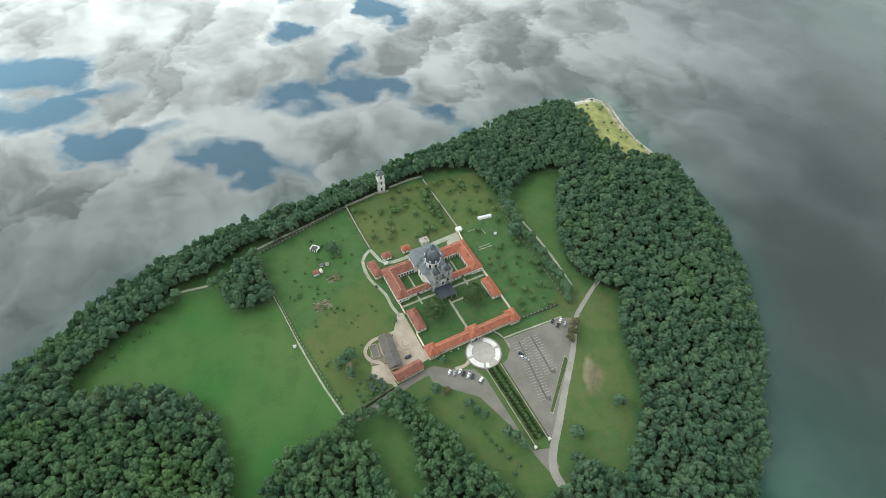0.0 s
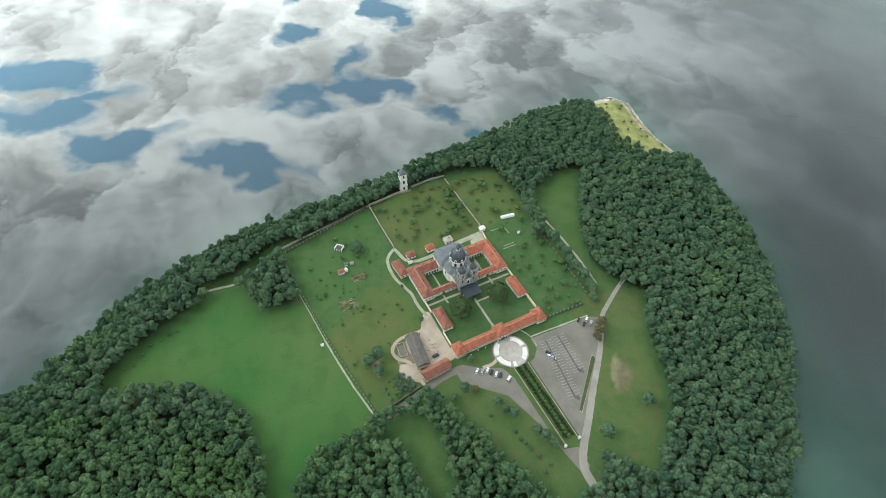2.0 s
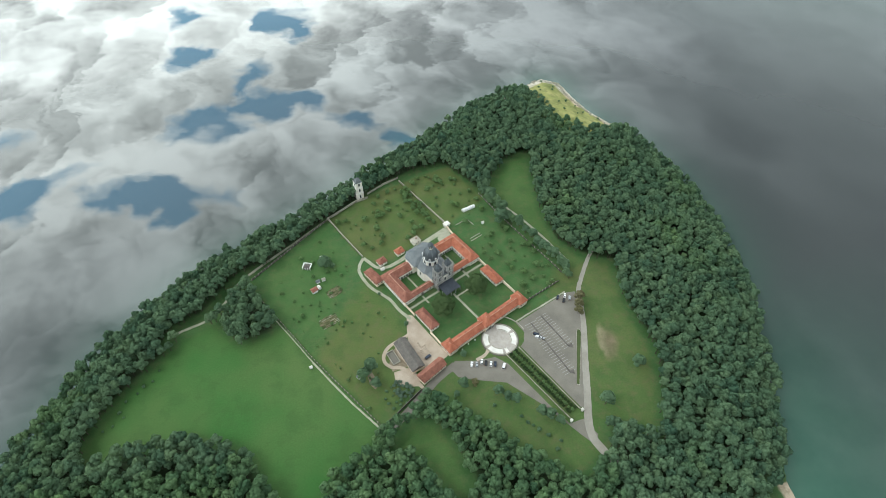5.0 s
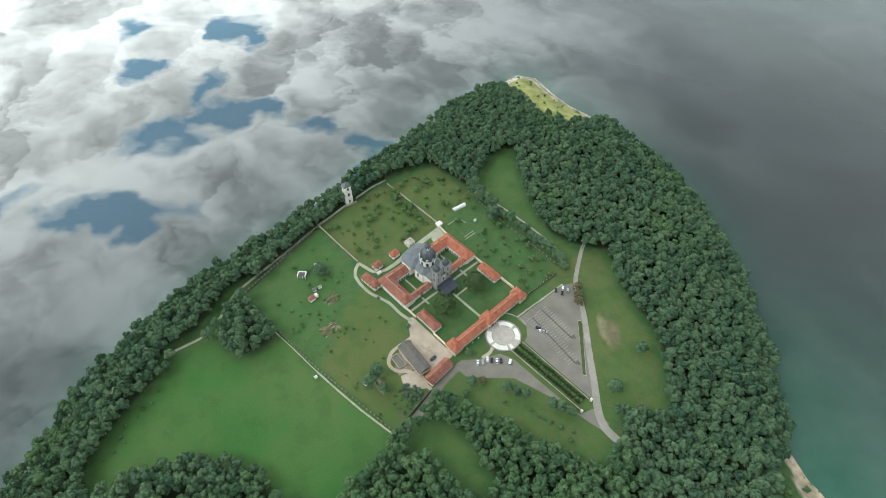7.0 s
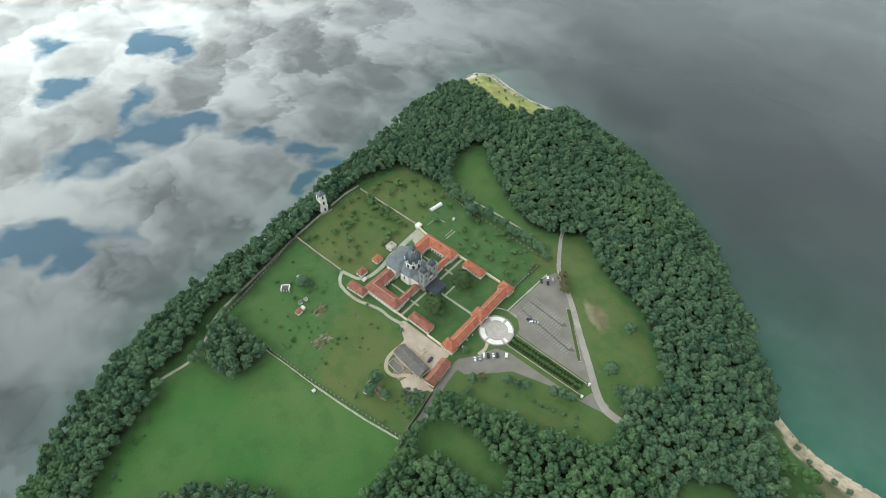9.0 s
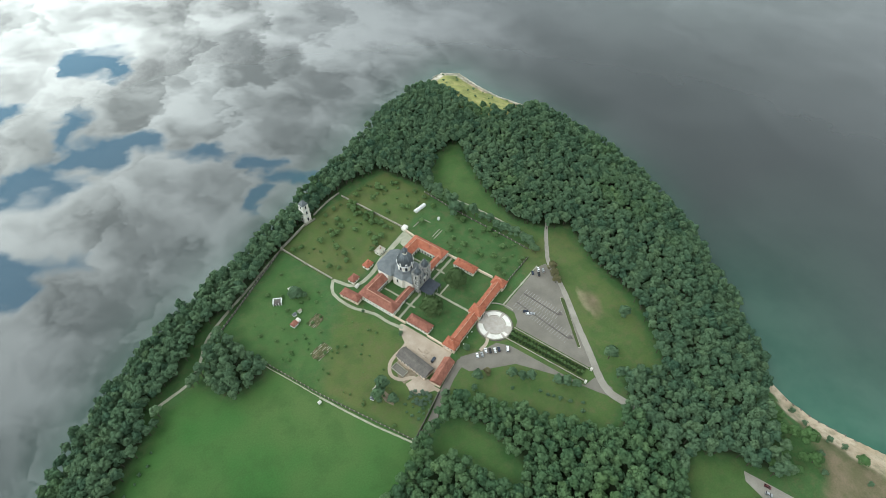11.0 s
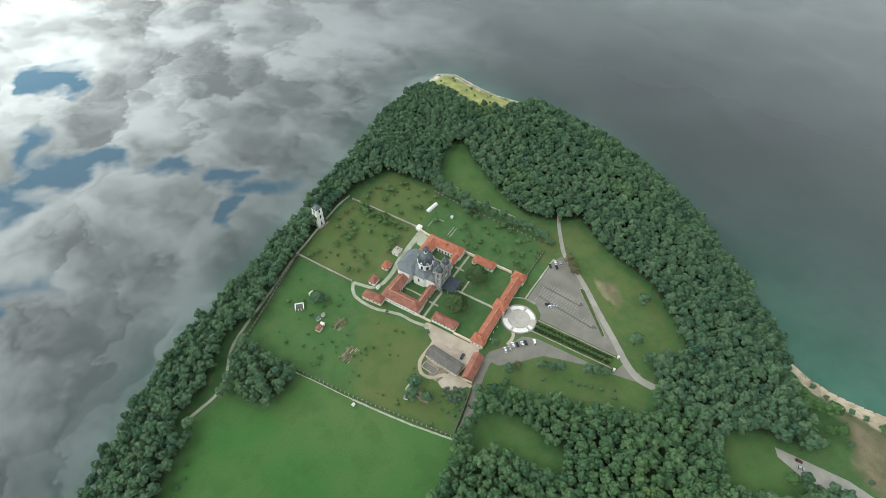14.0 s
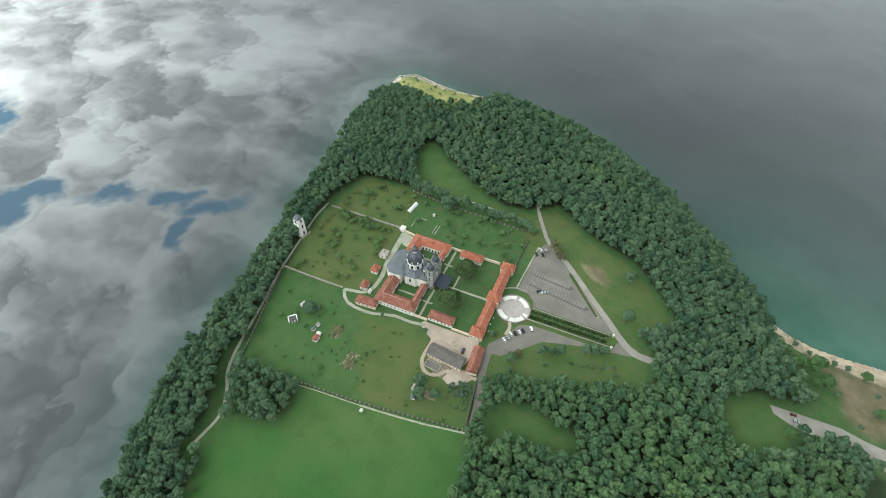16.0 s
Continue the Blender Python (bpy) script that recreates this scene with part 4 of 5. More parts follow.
def house(name, m, label, w, d, eave, rise, roof, wall=None, gable=False):
    """A plain house w by d, its middle at the origin."""
    t = thing(name, m, label, "building")
    part("wall", boxed(-w / 2, w / 2, -d / 2, d / 2, -0.3, eave), wall or M_WALL, t, "plastered wall")
    part("cornice", boxed(-w / 2 - 0.2, w / 2 + 0.2, -d / 2 - 0.2, d / 2 + 0.2, eave - 0.45, eave - 0.26), M_WHITE, t)
    if gable:
        gb = bmesh.new()
        r = rise * 0.96
        if w >= d:
            for s in (-1, 1):
                x = s * (w / 2)
                solid(gb, [(x - 0.15, -d / 2, eave), (x - 0.15, d / 2, eave), (x - 0.15, 0, eave + r), (x + 0.15, -d / 2, eave), (x + 0.15, d / 2, eave), (x + 0.15, 0, eave + r)],
                      [(0, 2, 1), (3, 4, 5), (0, 1, 4, 3), (1, 2, 5, 4), (2, 0, 3, 5)])
        part("gable", gb, wall or M_WALL, t)
    part("roof", hip(bmesh.new(), -w / 2, w / 2, -d / 2, d / 2, eave, rise, 0.5, gable=gable), roof, t)
    return t


M_RIDGE = plain("pale_ridge_tiles", (0.40, 0.22, 0.15), (0.58, 0.35, 0.26), 0.85)


def ridge_cap(parent, x0, x1, y0, y1, z, over=0.5, cut0=True, cut1=True):
    """A row of ridge tiles on a hipped roof; z: the height of its ridge."""
    x0, x1, y0, y1 = x0 - over, x1 + over, y0 - over, y1 + over
    cx, cy, w = (x0 + x1) / 2, (y0 + y1) / 2, 0.2
    if x1 - x0 >= y1 - y0:
        h = (y1 - y0) / 2
        bm = boxed(x0 + h * cut0, x1 - h * cut1, cy - w, cy + w, z - 0.1, z + 0.14, bevel=0.05)
    else:
        h = (x1 - x0) / 2
        bm = boxed(cx - w, cx + w, y0 + h * cut0, y1 - h * cut1, z - 0.1, z + 0.14, bevel=0.05)
    part("ridge", bm, M_RIDGE, parent, "pale ridge tiles")


def gate_range():
    t = thing("gatehouse_range", at(0.3, 4.6), "long cream gatehouse range with orange tiled roofs", "building")
    def wing(name, x0, x1, y0, y1, eave, rise, c0=True, c1=True):
        p = part(name, boxed(x0, x1, y0, y1, -0.3, eave), M_CREAM, t)
        part("roof", hip(bmesh.new(), x0, x1, y0, y1, eave, rise, 0.5, cut0=c0, cut1=c1), M_TILE_NEW, p, "orange tiled roof")
        ridge_cap(p, x0, x1, y0, y1, eave + rise, 0.5, c0, c1)
        part("cornice", boxed(x0 - 0.22, x1 + 0.22, y0 - 0.22, y1 + 0.22, eave - 0.5, eave - 0.28), M_WHITE, p)
    wing("wing", -31.2, -4.2, -4.4, 2.8, 4.8, 3.2, False, False)
    wing("wing", 4.2, 31.2, -4.4, 2.8, 4.8, 3.2, False, False)
    wing("pavilion", -38.8, -31.0, -5.4, 4.6, 5.2, 3.8)
    wing("pavilion", 31.0, 38.8, -6.0, 4.8, 5.2, 3.8)
    wing("gate_pavilion", -4.4, 4.4, -5.8, 4.0, 7.0, 4.0)
    windows(t, rowx(-30.5, -5, -4.4, 1.6, 10, 0) + rowx(5, 30.5, -4.4, 1.6, 10, 0) + rowx(-38.4, -31.4, -5.4, 1.7, 3, 0) + rowx(31.4, 38.4, -6.0, 1.7, 3, 0) + rowx(-4.2, 4.2, -5.8, 4.3, 3, 0))
    windows(t, rowx(-30.5, -5, 2.8, 1.6, 8, 180) + rowx(5, 30.5, 2.8, 1.6, 8, 180) + rowy(-4.5, 4, -38.8, 1.7, 3, -90) + rowy(-5, 4, 38.8, 1.7, 3, 90))
    windows(t, [(-3.0, -5.8, 0.2, 0), (3.0, -5.8, 0.2, 0)], "arch")
    part_of("gate", arch_data("gate", 3.2, 4.0, M_PLANK, 0.2), t, pose(0, -5.8, 0), "dark wooden gate")
    for x in (-26, -19.5, -13, 10, 16.5, 23, 27):
        part_of("chimney", CHIMNEY, t, pose(x, -0.3, 7.6))


def cloister(side):
    """One cloister: outer, rear and narrow front range round a grass court. side: -1 west, 1 east."""
    roof = M_TILE_OLD if side < 0 else M_TILE_NEW
    t = thing("cloister_range", at(0.4 if side < 0 else 0.2, 0), "white cloister ranges with weathered red tiled roofs" if side < 0 else "white cloister ranges with bright orange tiled roofs", "building")
    sx = lambda a, b: (min(side * a, side * b), max(side * a, side * b))
    def wing(name, a, b, y0, y1, eave, rise, **k):
        x0, x1 = sx(a, b)
        p = part(name, boxed(x0, x1, y0, y1, -0.3, eave), M_WALL, t)
        part("roof", hip(bmesh.new(), x0, x1, y0, y1, eave, rise, 0.45, **k), roof, p, "tiled roof")
        ridge_cap(p, x0, x1, y0, y1, eave + rise, 0.45, **k)
        part("cornice", boxed(x0 - 0.2, x1 + 0.2, y0 - 0.2, y1 + 0.2, eave - 0.5, eave - 0.28), M_WHITE, p)
    wing("outer_wing", 28.6, 38.4, 55.6, 88.9, 5.6, 3.9)
    k = dict(cut0=False, cut1=False)
    wing("rear_wing", 12.5, 33.5, 79.2, 88.7, 5.5, 3.7, **k)
    wing("front_wing", 9.2, 29.0, 56.6, 61.6, 4.4, 2.3, **k)
    windows(t, rowx(13, 28, 79.2, 0.5, 6, 0) if side > 0 else rowx(-28, -13, 79.2, 0.5, 6, 0), "arch")
    windows(t, rowy(62, 79, side * 28.6, 0.5, 6, -90 * side), "arch")
    windows(t, rowy(57, 88, side * 38.4, 1.7, 10, 90 * side) + [(side * x, 55.6, 1.7, 0) for x in (30.5, 33.5, 36.5)])
    windows(t, [(side * x, 56.6, 1.2, 0) for x in (12.5, 15.5, 25)])
    part_of("doorway", arch_data("doorway", 2.0, 3.4, M_PLANK, 0.5), t, pose(side * 20.4, 56.6, 0))
    for y in (60, 66, 72, 78, 84):
        part_of("dormer", DORMER, t, pose(side * 36.1, y, 7.0, 0, 0, 90 * side))
    for x, y in ((side * 17, 85.0), (side * 25, 85.0), (side * 32.0, 70)):
        part_of("chimney", CHIMNEY, t, pose(x, y, 8.9))


TOWER = 4.9
M_TOWER = plain("bare_tower_plaster", (0.45, 0.43, 0.41), (0.68, 0.66, 0.63), 0.95, 0.2, scale=0.5)


def church():
    t = thing("church", at(-0.4, 0), "white baroque church with a grey metal dome and roofs", "church")
    cy = 71.0
    hexa = lambda r: ngon(8, r, 0, cy, radians(22.5))
    nave = part("nave", prism(bmesh.new(), hexa(11.4), -0.3, 10.4), M_WALL, t, "white octagonal nave")
    part("cornice", prism(bmesh.new(), hexa(11.8), 9.6, 10.2), M_WHITE, nave)
    part("nave_roof", prism(bmesh.new(), hexa(12.2), 10.4, 13.6, 0.52), M_SLATE, t, "grey sheet metal roof")
    plan = lambda e: [(-13 - e, 78.5), (13 + e, 78.5), (13 + e, 88 + e * 0.4), (8.5 + e * 0.4, 92.5 + e), (-8.5 - e * 0.4, 92.5 + e), (-13 - e, 88 + e * 0.4)]
    chan = part("chancel", prism(bmesh.new(), plan(0), -0.3, 11.4), M_WALL, t, "white chancel and sacristies")
    part("chancel_roof", prism(bmesh.new(), [(x, y if y > 80 else 75) for x, y in plan(0.5)], 11.5, 13.2, 0.45), M_SLATE, chan, "grey sheet metal roof")
    part("cornice", prism(bmesh.new(), plan(0.3), 10.6, 11.1), M_WHITE, chan)
    drum = part("drum", turned(bmesh.new(), [(6.3, 12), (6.3, 20.0)], 8, 0, cy, radians(22.5)), M_WALL, t, "white octagonal drum")
    part("cornice", turned(bmesh.new(), [(6.4, 19.0), (7.1, 19.6), (7.1, 20.1), (6.7, 20.4)], 8, 0, cy, radians(22.5)), M_WHITE, drum)
    part("plinth", turned(bmesh.new(), [(7.6, 12.4), (7.4, 13.6), (6.5, 14.3)], 8, 0, cy, radians(22.5)), M_SLATE, drum)
    prof = [(6.5 * math.cos(radians(a)) ** 0.8, 20.4 + 8.9 * math.sin(radians(a))) for a in range(0, 81, 8)]
    dome = part("dome", turned(bmesh.new(), prof, 32, 0, cy), M_DOME, t, "grey-green sheet metal dome")
    for f in dome.data.polygons:
        f.use_smooth = len(f.vertices) == 4
    rib = bmesh.new()
    for (r0, z0), (r1, z1) in zip(prof, prof[1:]):
        box_v = [(r0, -0.25, z0), (r0 + 0.28, -0.25, z0), (r0 + 0.28, 0.25, z0), (r0, 0.25, z0), (r1, -0.2, z1), (r1 + 0.26, -0.2, z1), (r1 + 0.26, 0.2, z1), (r1, 0.2, z1)]
        solid(rib, box_v, [(1, 2, 6, 5), (0, 1, 5, 4), (2, 3, 7, 6)])
    rib_me = data("rib", rib, M_SLATE)
    for i in range(8):
        part_of("rib", rib_me, dome, pose(0, cy, 0, 0, 0, 22.5 + 45 * i))
    oc = arch_data("dome_window", 1.7, 2.2, M_WHITE, 0.9)
    op = arch_data("pane", 1.1, 1.5, M_GLASS, 0.95, True, 0.3)
    for i in range(8):
        a = radians(45 * i)
        w = part_of("dome_window", oc, dome, pose(6.0 * math.sin(a), cy - 6.0 * math.cos(a), 21.0, 0, 0, 45 * i))
        part_of("pane", op, w, Matrix())
        windows(drum, [(5.83 * math.sin(a), cy - 5.83 * math.cos(a), 14.5, 45 * i)], "drum")
    lan = part("lantern", turned(bmesh.new(), [(1.7, 28.6), (1.7, 33.2)], 8, 0, cy), M_WALL, t, "white lantern")
    part("lantern_cap", turned(bmesh.new(), [(2.5, 33.2), (2.5, 33.5), (1.9, 34.2), (1.0, 34.9), (0.55, 35.4), (0.7, 35.9), (0.5, 36.4), (0.12, 36.9), (0.1, 38.6)], 12, 0, cy), M_DOME, lan, "grey metal cap")
    for i in range(8):
        a = radians(45 * i + 22.5)
        part_of("pane", arch_data("pane", 0.8, 2.4, M_GLASS, 0.08), lan, pose(1.59 * math.sin(a), cy - 1.59 * math.cos(a), 30.2, 0, 0, 45 * i + 22.5))
    for i in range(8):
        a = radians(45 * i)
        if i not in (2, 6):
            n = Vector((math.cos(a), math.sin(a)))
            windows(nave, [(10.53 * n.x, cy + 10.53 * n.y, 4.2, math.degrees(a) + 90)], "tall")
    windows(chan, rowy(79, 88, -13.0, 4.0, 2, -90) + rowy(79, 88, 13.0, 4.0, 2, 90), "tall")
    windows(chan, rowx(-8, 8, 92.5, 4.0, 3, 180), "tall")
    # front between the towers
    fr = part("vestibule", boxed(-2.6, 2.6, 52.4, 63, -0.3, 14.5), M_WALL, t, "white church front")
    part("vestibule_roof", hip(bmesh.new(), -2.6, 2.6, 52.4, 63, 14.5, 2.0, 0.2, gable=True), M_SLATE, fr, "grey sheet metal roof")
    windows(fr, [(0, 52.4, 7.5, 0)], "tall")
    side = part("side_chapels", boxed(-9.0, 9.0, 57.6, 66, -0.3, 10.0), M_WALL, t, "white side chapels")
    part("chapel_roof", hip(bmesh.new(), -9.0, 9.0, 57.6, 66, 10.0, 2.2, 0.4), M_SLATE, side, "grey sheet metal roof")
    for s in (-1, 1):
        c = s * TOWER
        tw = part("tower", boxed(c - 2.4, c + 2.4, 53.0, 57.8, -0.3, 21.5), M_TOWER, t, "white bell tower")
        for z in (8.0, 14.2, 20.9):
            part("cornice", boxed(c - 2.65, c + 2.65, 52.75, 58.05, z, z + 0.5), M_WHITE, tw)
        part("helm", turned(bmesh.new(), [(3.4, 21.5), (3.2, 22.0), (2.7, 23.1), (2.3, 24.4), (1.2, 25.6), (0.8, 26.0), (0.8, 27.0), (1.0, 27.2), (0.4, 28.0), (0.1, 29.4)], 8, c, 55.4, radians(22.5)), M_DOME, tw, "grey metal helm")
        windows(tw, [(c, 53.0, 9.5, 0), (c, 53.0, 15.2, 0), (c + s * 2.4, 55.4, 9.5, 90 * s), (c + s * 2.4, 55.4, 15.2, 90 * s), (c - s * 2.4, 55.4, 15.2, -90 * s)], "tall")


def porch():
    t = thing("porch_canopy", at(-0.4, 0), "dark grey canopy roof on posts before the church door", "canopy")
    bm = solid(bmesh.new(), [(-7.2, 41, 4.6), (0, 41, 5.8), (7.2, 41, 4.6), (7.2, 52.3, 5.0), (0, 52.3, 6.2), (-7.2, 52.3, 5.0),
                             (-7.2, 41, 4.9), (0, 41, 6.1), (7.2, 41, 4.9), (7.2, 52.3, 5.3), (0, 52.3, 6.5), (-7.2, 52.3, 5.3)],
               [(0, 5, 4, 1), (1, 4, 3, 2), (6, 7, 10, 11), (7, 8, 9, 10), (0, 1, 7, 6), (1, 2, 8, 7), (2, 3, 9, 8), (3, 4, 10, 9), (4, 5, 11, 10), (5, 0, 6, 11)])
    part("roof", bm, M_PORCH, t)
    rid = data("seam", boxed(-0.06, 0.06, 41, 52.3, 0, 0.12), M_PORCH)
    for i in range(-5, 6):
        part_of("seam", rid, t, pose(i * 1.3, 0, 6.12 - 0.0355 * 41 - abs(i) * 1.3 * 0.166, 2.03, 0, 0))
    for x in (-7, -2.4, 2.4, 7):
        for y in (41.5, 46.5, 51.5):
            part("post", boxed(x - 0.22, x + 0.22, y - 0.22, y + 0.22, -0.2, 4.8), M_STEEL, t)


def scaffold(s):
    """Steel tube scaffolding round a bell tower. s: -1 west, 1 east."""
    t = thing("scaffold", at(-0.4 + s * TOWER, 55.4), "grey steel tube scaffolding round a bell tower", "scaffolding", "tower scaffolds")
    pole = data("standard", turned(bmesh.new(), [(0.08, 0), (0.08, 24.5)], 5), M_STEEL)
    rail = data("ledger", boxed(-3.3, 3.3, -0.06, 0.06, -0.06, 0.06), M_STEEL)
    deck = data("deck", boxed(-3.2, 3.2, -0.3, 0.3, -0.05, 0.05), M_STONE)
    brace = data("brace", boxed(-2.4, 2.4, -0.05, 0.05, -0.05, 0.05), M_STEEL)
    for k in range(4):
        m = pose(0, 0, 0, 0, 0, 90 * k)
        for x in (-3.3, -1.65, 0, 1.65):
            part_of("standard", pole, t, m @ pose(x, -3.3, 0))
        for lv in range(1, 12):
            part_of("ledger", rail, t, m @ pose(0, -3.32, lv * 2.0 + 1.0))
            part_of("ledger", rail, t, m @ pose(0, -3.32, lv * 2.0 + 0.15))
            if (lv + k) % 3:
                part_of("deck", deck, t, m @ pose(0, -3.0, lv * 2.0))
        for lv in range(0, 10, 2):
            part_of("brace", brace, t, m @ pose(-0.6 if lv % 4 else 0.6, -3.36, lv * 2.0 + 1.8, 0, 42 if lv % 4 else -42, 0))


gate_range()
cloister(-1)
cloister(1)
church()
porch()
scaffold(-1)
scaffold(1)

h = house("guest_house", at(-32.6, 34), "low white house with a weathered red hipped roof", 7.4, 19.5, 4.2, 3.2, M_TILE_OLD)
windows(h, rowy(-9, 9, -3.7, 1.4, 6, -90) + rowy(-9, 9, 3.7, 1.4, 6, 90) + rowx(-3, 3, -9.75, 1.4, 2, 0))
h = house("guest_house", at(35.2, 35.8), "low white house with a bright orange hipped roof", 7.4, 19.0, 4.2, 3.2, M_TILE_NEW)
windows(h, rowy(-9, 9, -3.7, 1.4, 6, -90) + rowy(-9, 9, 3.7, 1.4, 6, 90) + rowx(-3, 3, -9.5, 1.4, 2, 0))
for k, y in enumerate((-5, 1, 6)):
    part_of("chimney", CHIMNEY, h, pose(0, y, 7.3))
h = house("annex", at(-41.6, 93.5, 4), "low annex with a weathered red roof and cream walls", 6.8, 16.5, 4.2, 2.9, M_TILE_OLD, M_CREAM)
windows(h, rowy(-7, 7, -3.4, 1.3, 4, -90) + rowx(-3, 3, -8.25, 1.3, 2, 0))
for u, roof, label in ((-27.0, M_TILE_OLD, "small garden hermitage with a red tiled roof"), (-8.8, M_TILE_NEW, "small garden hermitage with an orange tiled roof"), (9.2, M_STONE, "small white garden house with a pale grey roof")):
    h = house("hermitage", at(u, 103.5 if u < 0 else 105.0), label, 7.0, 5.6, 3.4, 2.2 if roof is not M_STONE else 0.9, roof, M_WALL)
    windows(h, rowx(-3, 3, -2.8, 0.9, 2, 0) + [(-3.5, 0, 0.9, -90)])
    part_of("chimney", CHIMNEY, h, pose(0.8, 0, 5.4 if roof is not M_STONE else 4.2))
h = house("gate_lodge", at(42.8, 104.0), "tiny white gate lodge on the garden wall", 4.6, 3.6, 3.0, 0.7, M_BENCH)
windows(h, [(0, -1.8, 0.6, 0)])

# barns and yard
h = house("barn", at(-62.0, 17.4, 84), "long barn with a worn grey-brown roof", 27, 9.4, 4.0, 3.4, M_PLANK_ROOF := plain("worn_barn_roof", (0.085, 0.078, 0.072), (0.175, 0.155, 0.138), 0.9, scale=0.2), M_CREAM, True)
windows(h, [(x, 4.7, 0.8, 180) for x in (-11, -8.2, -5.4, -2.6, 0.2, 3, 5.8, 8.6, 11.2)])
h = house("stable", at(-56.8, -2.8, 5), "stable with a weathered red tiled roof", 21, 7.6, 4.0, 3.4, M_TILE_OLD, M_CREAM, True)
windows(h, rowx(-10, 10, -3.8, 1.3, 7, 0) + rowx(-10, 10, 3.8, 1.3, 5, 180))


def bell_tower():
    t = thing("bell_tower", pose(-48.6, 384.5, 0, 0, 0, 20), "white three-storey bell tower with a grey roof", "tower")
    w = 3.4
    for i, (z0, z1, k) in enumerate(((-0.3, 7.5, 1.0), (7.5, 14, 0.94), (14, 19.5, 0.88))):
        st = part("storey", boxed(-w * k, w * k, -w * k, w * k, z0, z1), M_WALL, t)
        part("cornice", boxed(-w * k - 0.25, w * k + 0.25, -w * k - 0.25, w * k + 0.25, z1 - 0.4, z1), M_WHITE, st)
        for a in range(4):
            m = pose(0, 0, 0, 0, 0, 90 * a) @ pose(0, -w * k, max(z0, 0) + 1.4)
            f = part_of("window", TALL_FRAME, st, m)
            part_of("pane", TALL_PANE, f, Matrix())
    part("roof", turned(bmesh.new(), [(4.5, 19.5), (4.4, 19.8), (2.9, 21.4), (1.2, 22.8), (0.1, 24.0)], 4, 0, 0, radians(45)), M_SLATE, t, "grey hipped roof")
    part("base_wall", boxed(-5.2, 6.0, -5.4, -4.8, -0.3, 1.8), M_STONE, t)


bell_tower()


def pen():
    """A low walled yard behind the barn."""
    t = thing("pen", at(-71.6, 24.0, 84), "low roofless concrete pen behind the barn", "pen")
    part("floor", boxed(-5.5, 5.5, -2.6, 2.6, -0.1, 0.16), M_ASPHALT, t)
    for x0, x1, y0, y1 in ((-5.8, 5.8, -2.9, -2.5), (-5.8, 5.8, 2.5, 2.9), (-5.8, -5.4, -2.5, 2.5), (5.4, 5.8, -2.5, 2.5)):
        part("side", boxed(x0, x1, y0, y1, -0.1, 1.2), M_STONE, t)


pen()


# ---- trees that stand apart ----
M_LEAF_BRIGHT = leaf_material("young_leaves", (0.060, 0.130, 0.050), (0.150, 0.245, 0.090))
M_LEAF_BROWN = leaf_material("dry_leaves", (0.105, 0.105, 0.052), (0.225, 0.205, 0.110))
M_THICKET = leaf_material("thicket_leaves", (0.085, 0.135, 0.090), (0.155, 0.21, 0.15))
LEAF_SETS = {}


def tree_meshes(kind, mat):
    key = (kind, mat.name)
    if key not in LEAF_SETS:
        rng = np.random.default_rng(40 + kind)
        spec = {0: (4.6, 8.6, 10, 70, 0.62), 1: (4.6, 8.0, 9, 70, 0.60), 2: (4.4, 9.4, 10, 70, 0.62), 3: (4.6, 6.0, 7, 56, 0.74), 4: (4.6, 5.2, 8, 56, 0.76), 5: (8.2, 12.0, 22, 110, 0.72)}[kind]
        LEAF_SETS[key] = (leaf_mesh("crown", crown_points(rng, *spec), [mat]), leaf_mesh("trunk", trunk_points(4.6 if kind < 5 else 6.0, 0.3 if kind < 5 else 0.55, 6), [M_BARK]))
    return LEAF_SETS[key]


def tree(x, y, size=1.0, tall=1.0, kind=0, mat=None, name="tree", label="broadleaved tree with a dense green crown", category="tree", group="", low=3.4):
    crown, trunk = tree_meshes(kind, mat or M_LEAF)
    t = thing(name, pose(x, y, ground(x, y), 0, 0, random.uniform(0, 360)) @ Matrix.Diagonal((size, size, size * tall, 1)), label, category, group)
    part_of("trunk", trunk, t, Matrix())
    part_of("crown", crown, t, pose(0, 0, low))
    return t


def inside_one(poly, x, y, edge=0.0):
    return float(signed(poly, np.array([x]), np.array([y]))[0]) > edge


for u, v in ((-17.6, 33.6), (16.2, 33.2)):
    tree(*xy(u, v), 1.24, 0.92, 5, M_LEAF_DARK, name="lime_tree", label="broad old lime tree on the courtyard lawn", group="courtyard trees", low=1.6)

random.seed(11)
ORCHARD_N = [(-74, 355), (-50, 314), (-40, 305), (22, 337), (-10, 395), (-40, 380)]
ORCHARD_NE = [(28, 340), (44, 330), (70, 345), (60, 365), (42, 396), (14, 404), (-4, 398)]
ORCHARD_E = [(44, 322), (46, 296), (74, 246), (98, 255), (112, 262), (88, 305), (74, 335)]
GARDEN_W = [(-134, 292), (-92, 222), (-60, 168), (-44, 180), (-50, 200), (-52, 222), (-34, 246), (-52, 280), (-58, 305), (-80, 350)]


def planted(poly, n, sizes, kind, mat, name, label, category, group, gap=4.0, talls=(0.8, 1.0), low=1.6):
    xs, ys = [p[0] for p in poly], [p[1] for p in poly]
    done = []
    for _ in range(n * 30):
        if len(done) >= n:
            break
        x, y = random.uniform(min(xs), max(xs)), random.uniform(min(ys), max(ys))
        if inside_one(poly, x, y, 1.5) and inside_one(SHORE, x, y, 4.0) and all(math.hypot(x - a, y - b) > gap for a, b in done):
            done.append((x, y))
            tree(x, y, random.uniform(*sizes), random.uniform(*talls), random.choice(kind), mat, name, label, category, group, low)


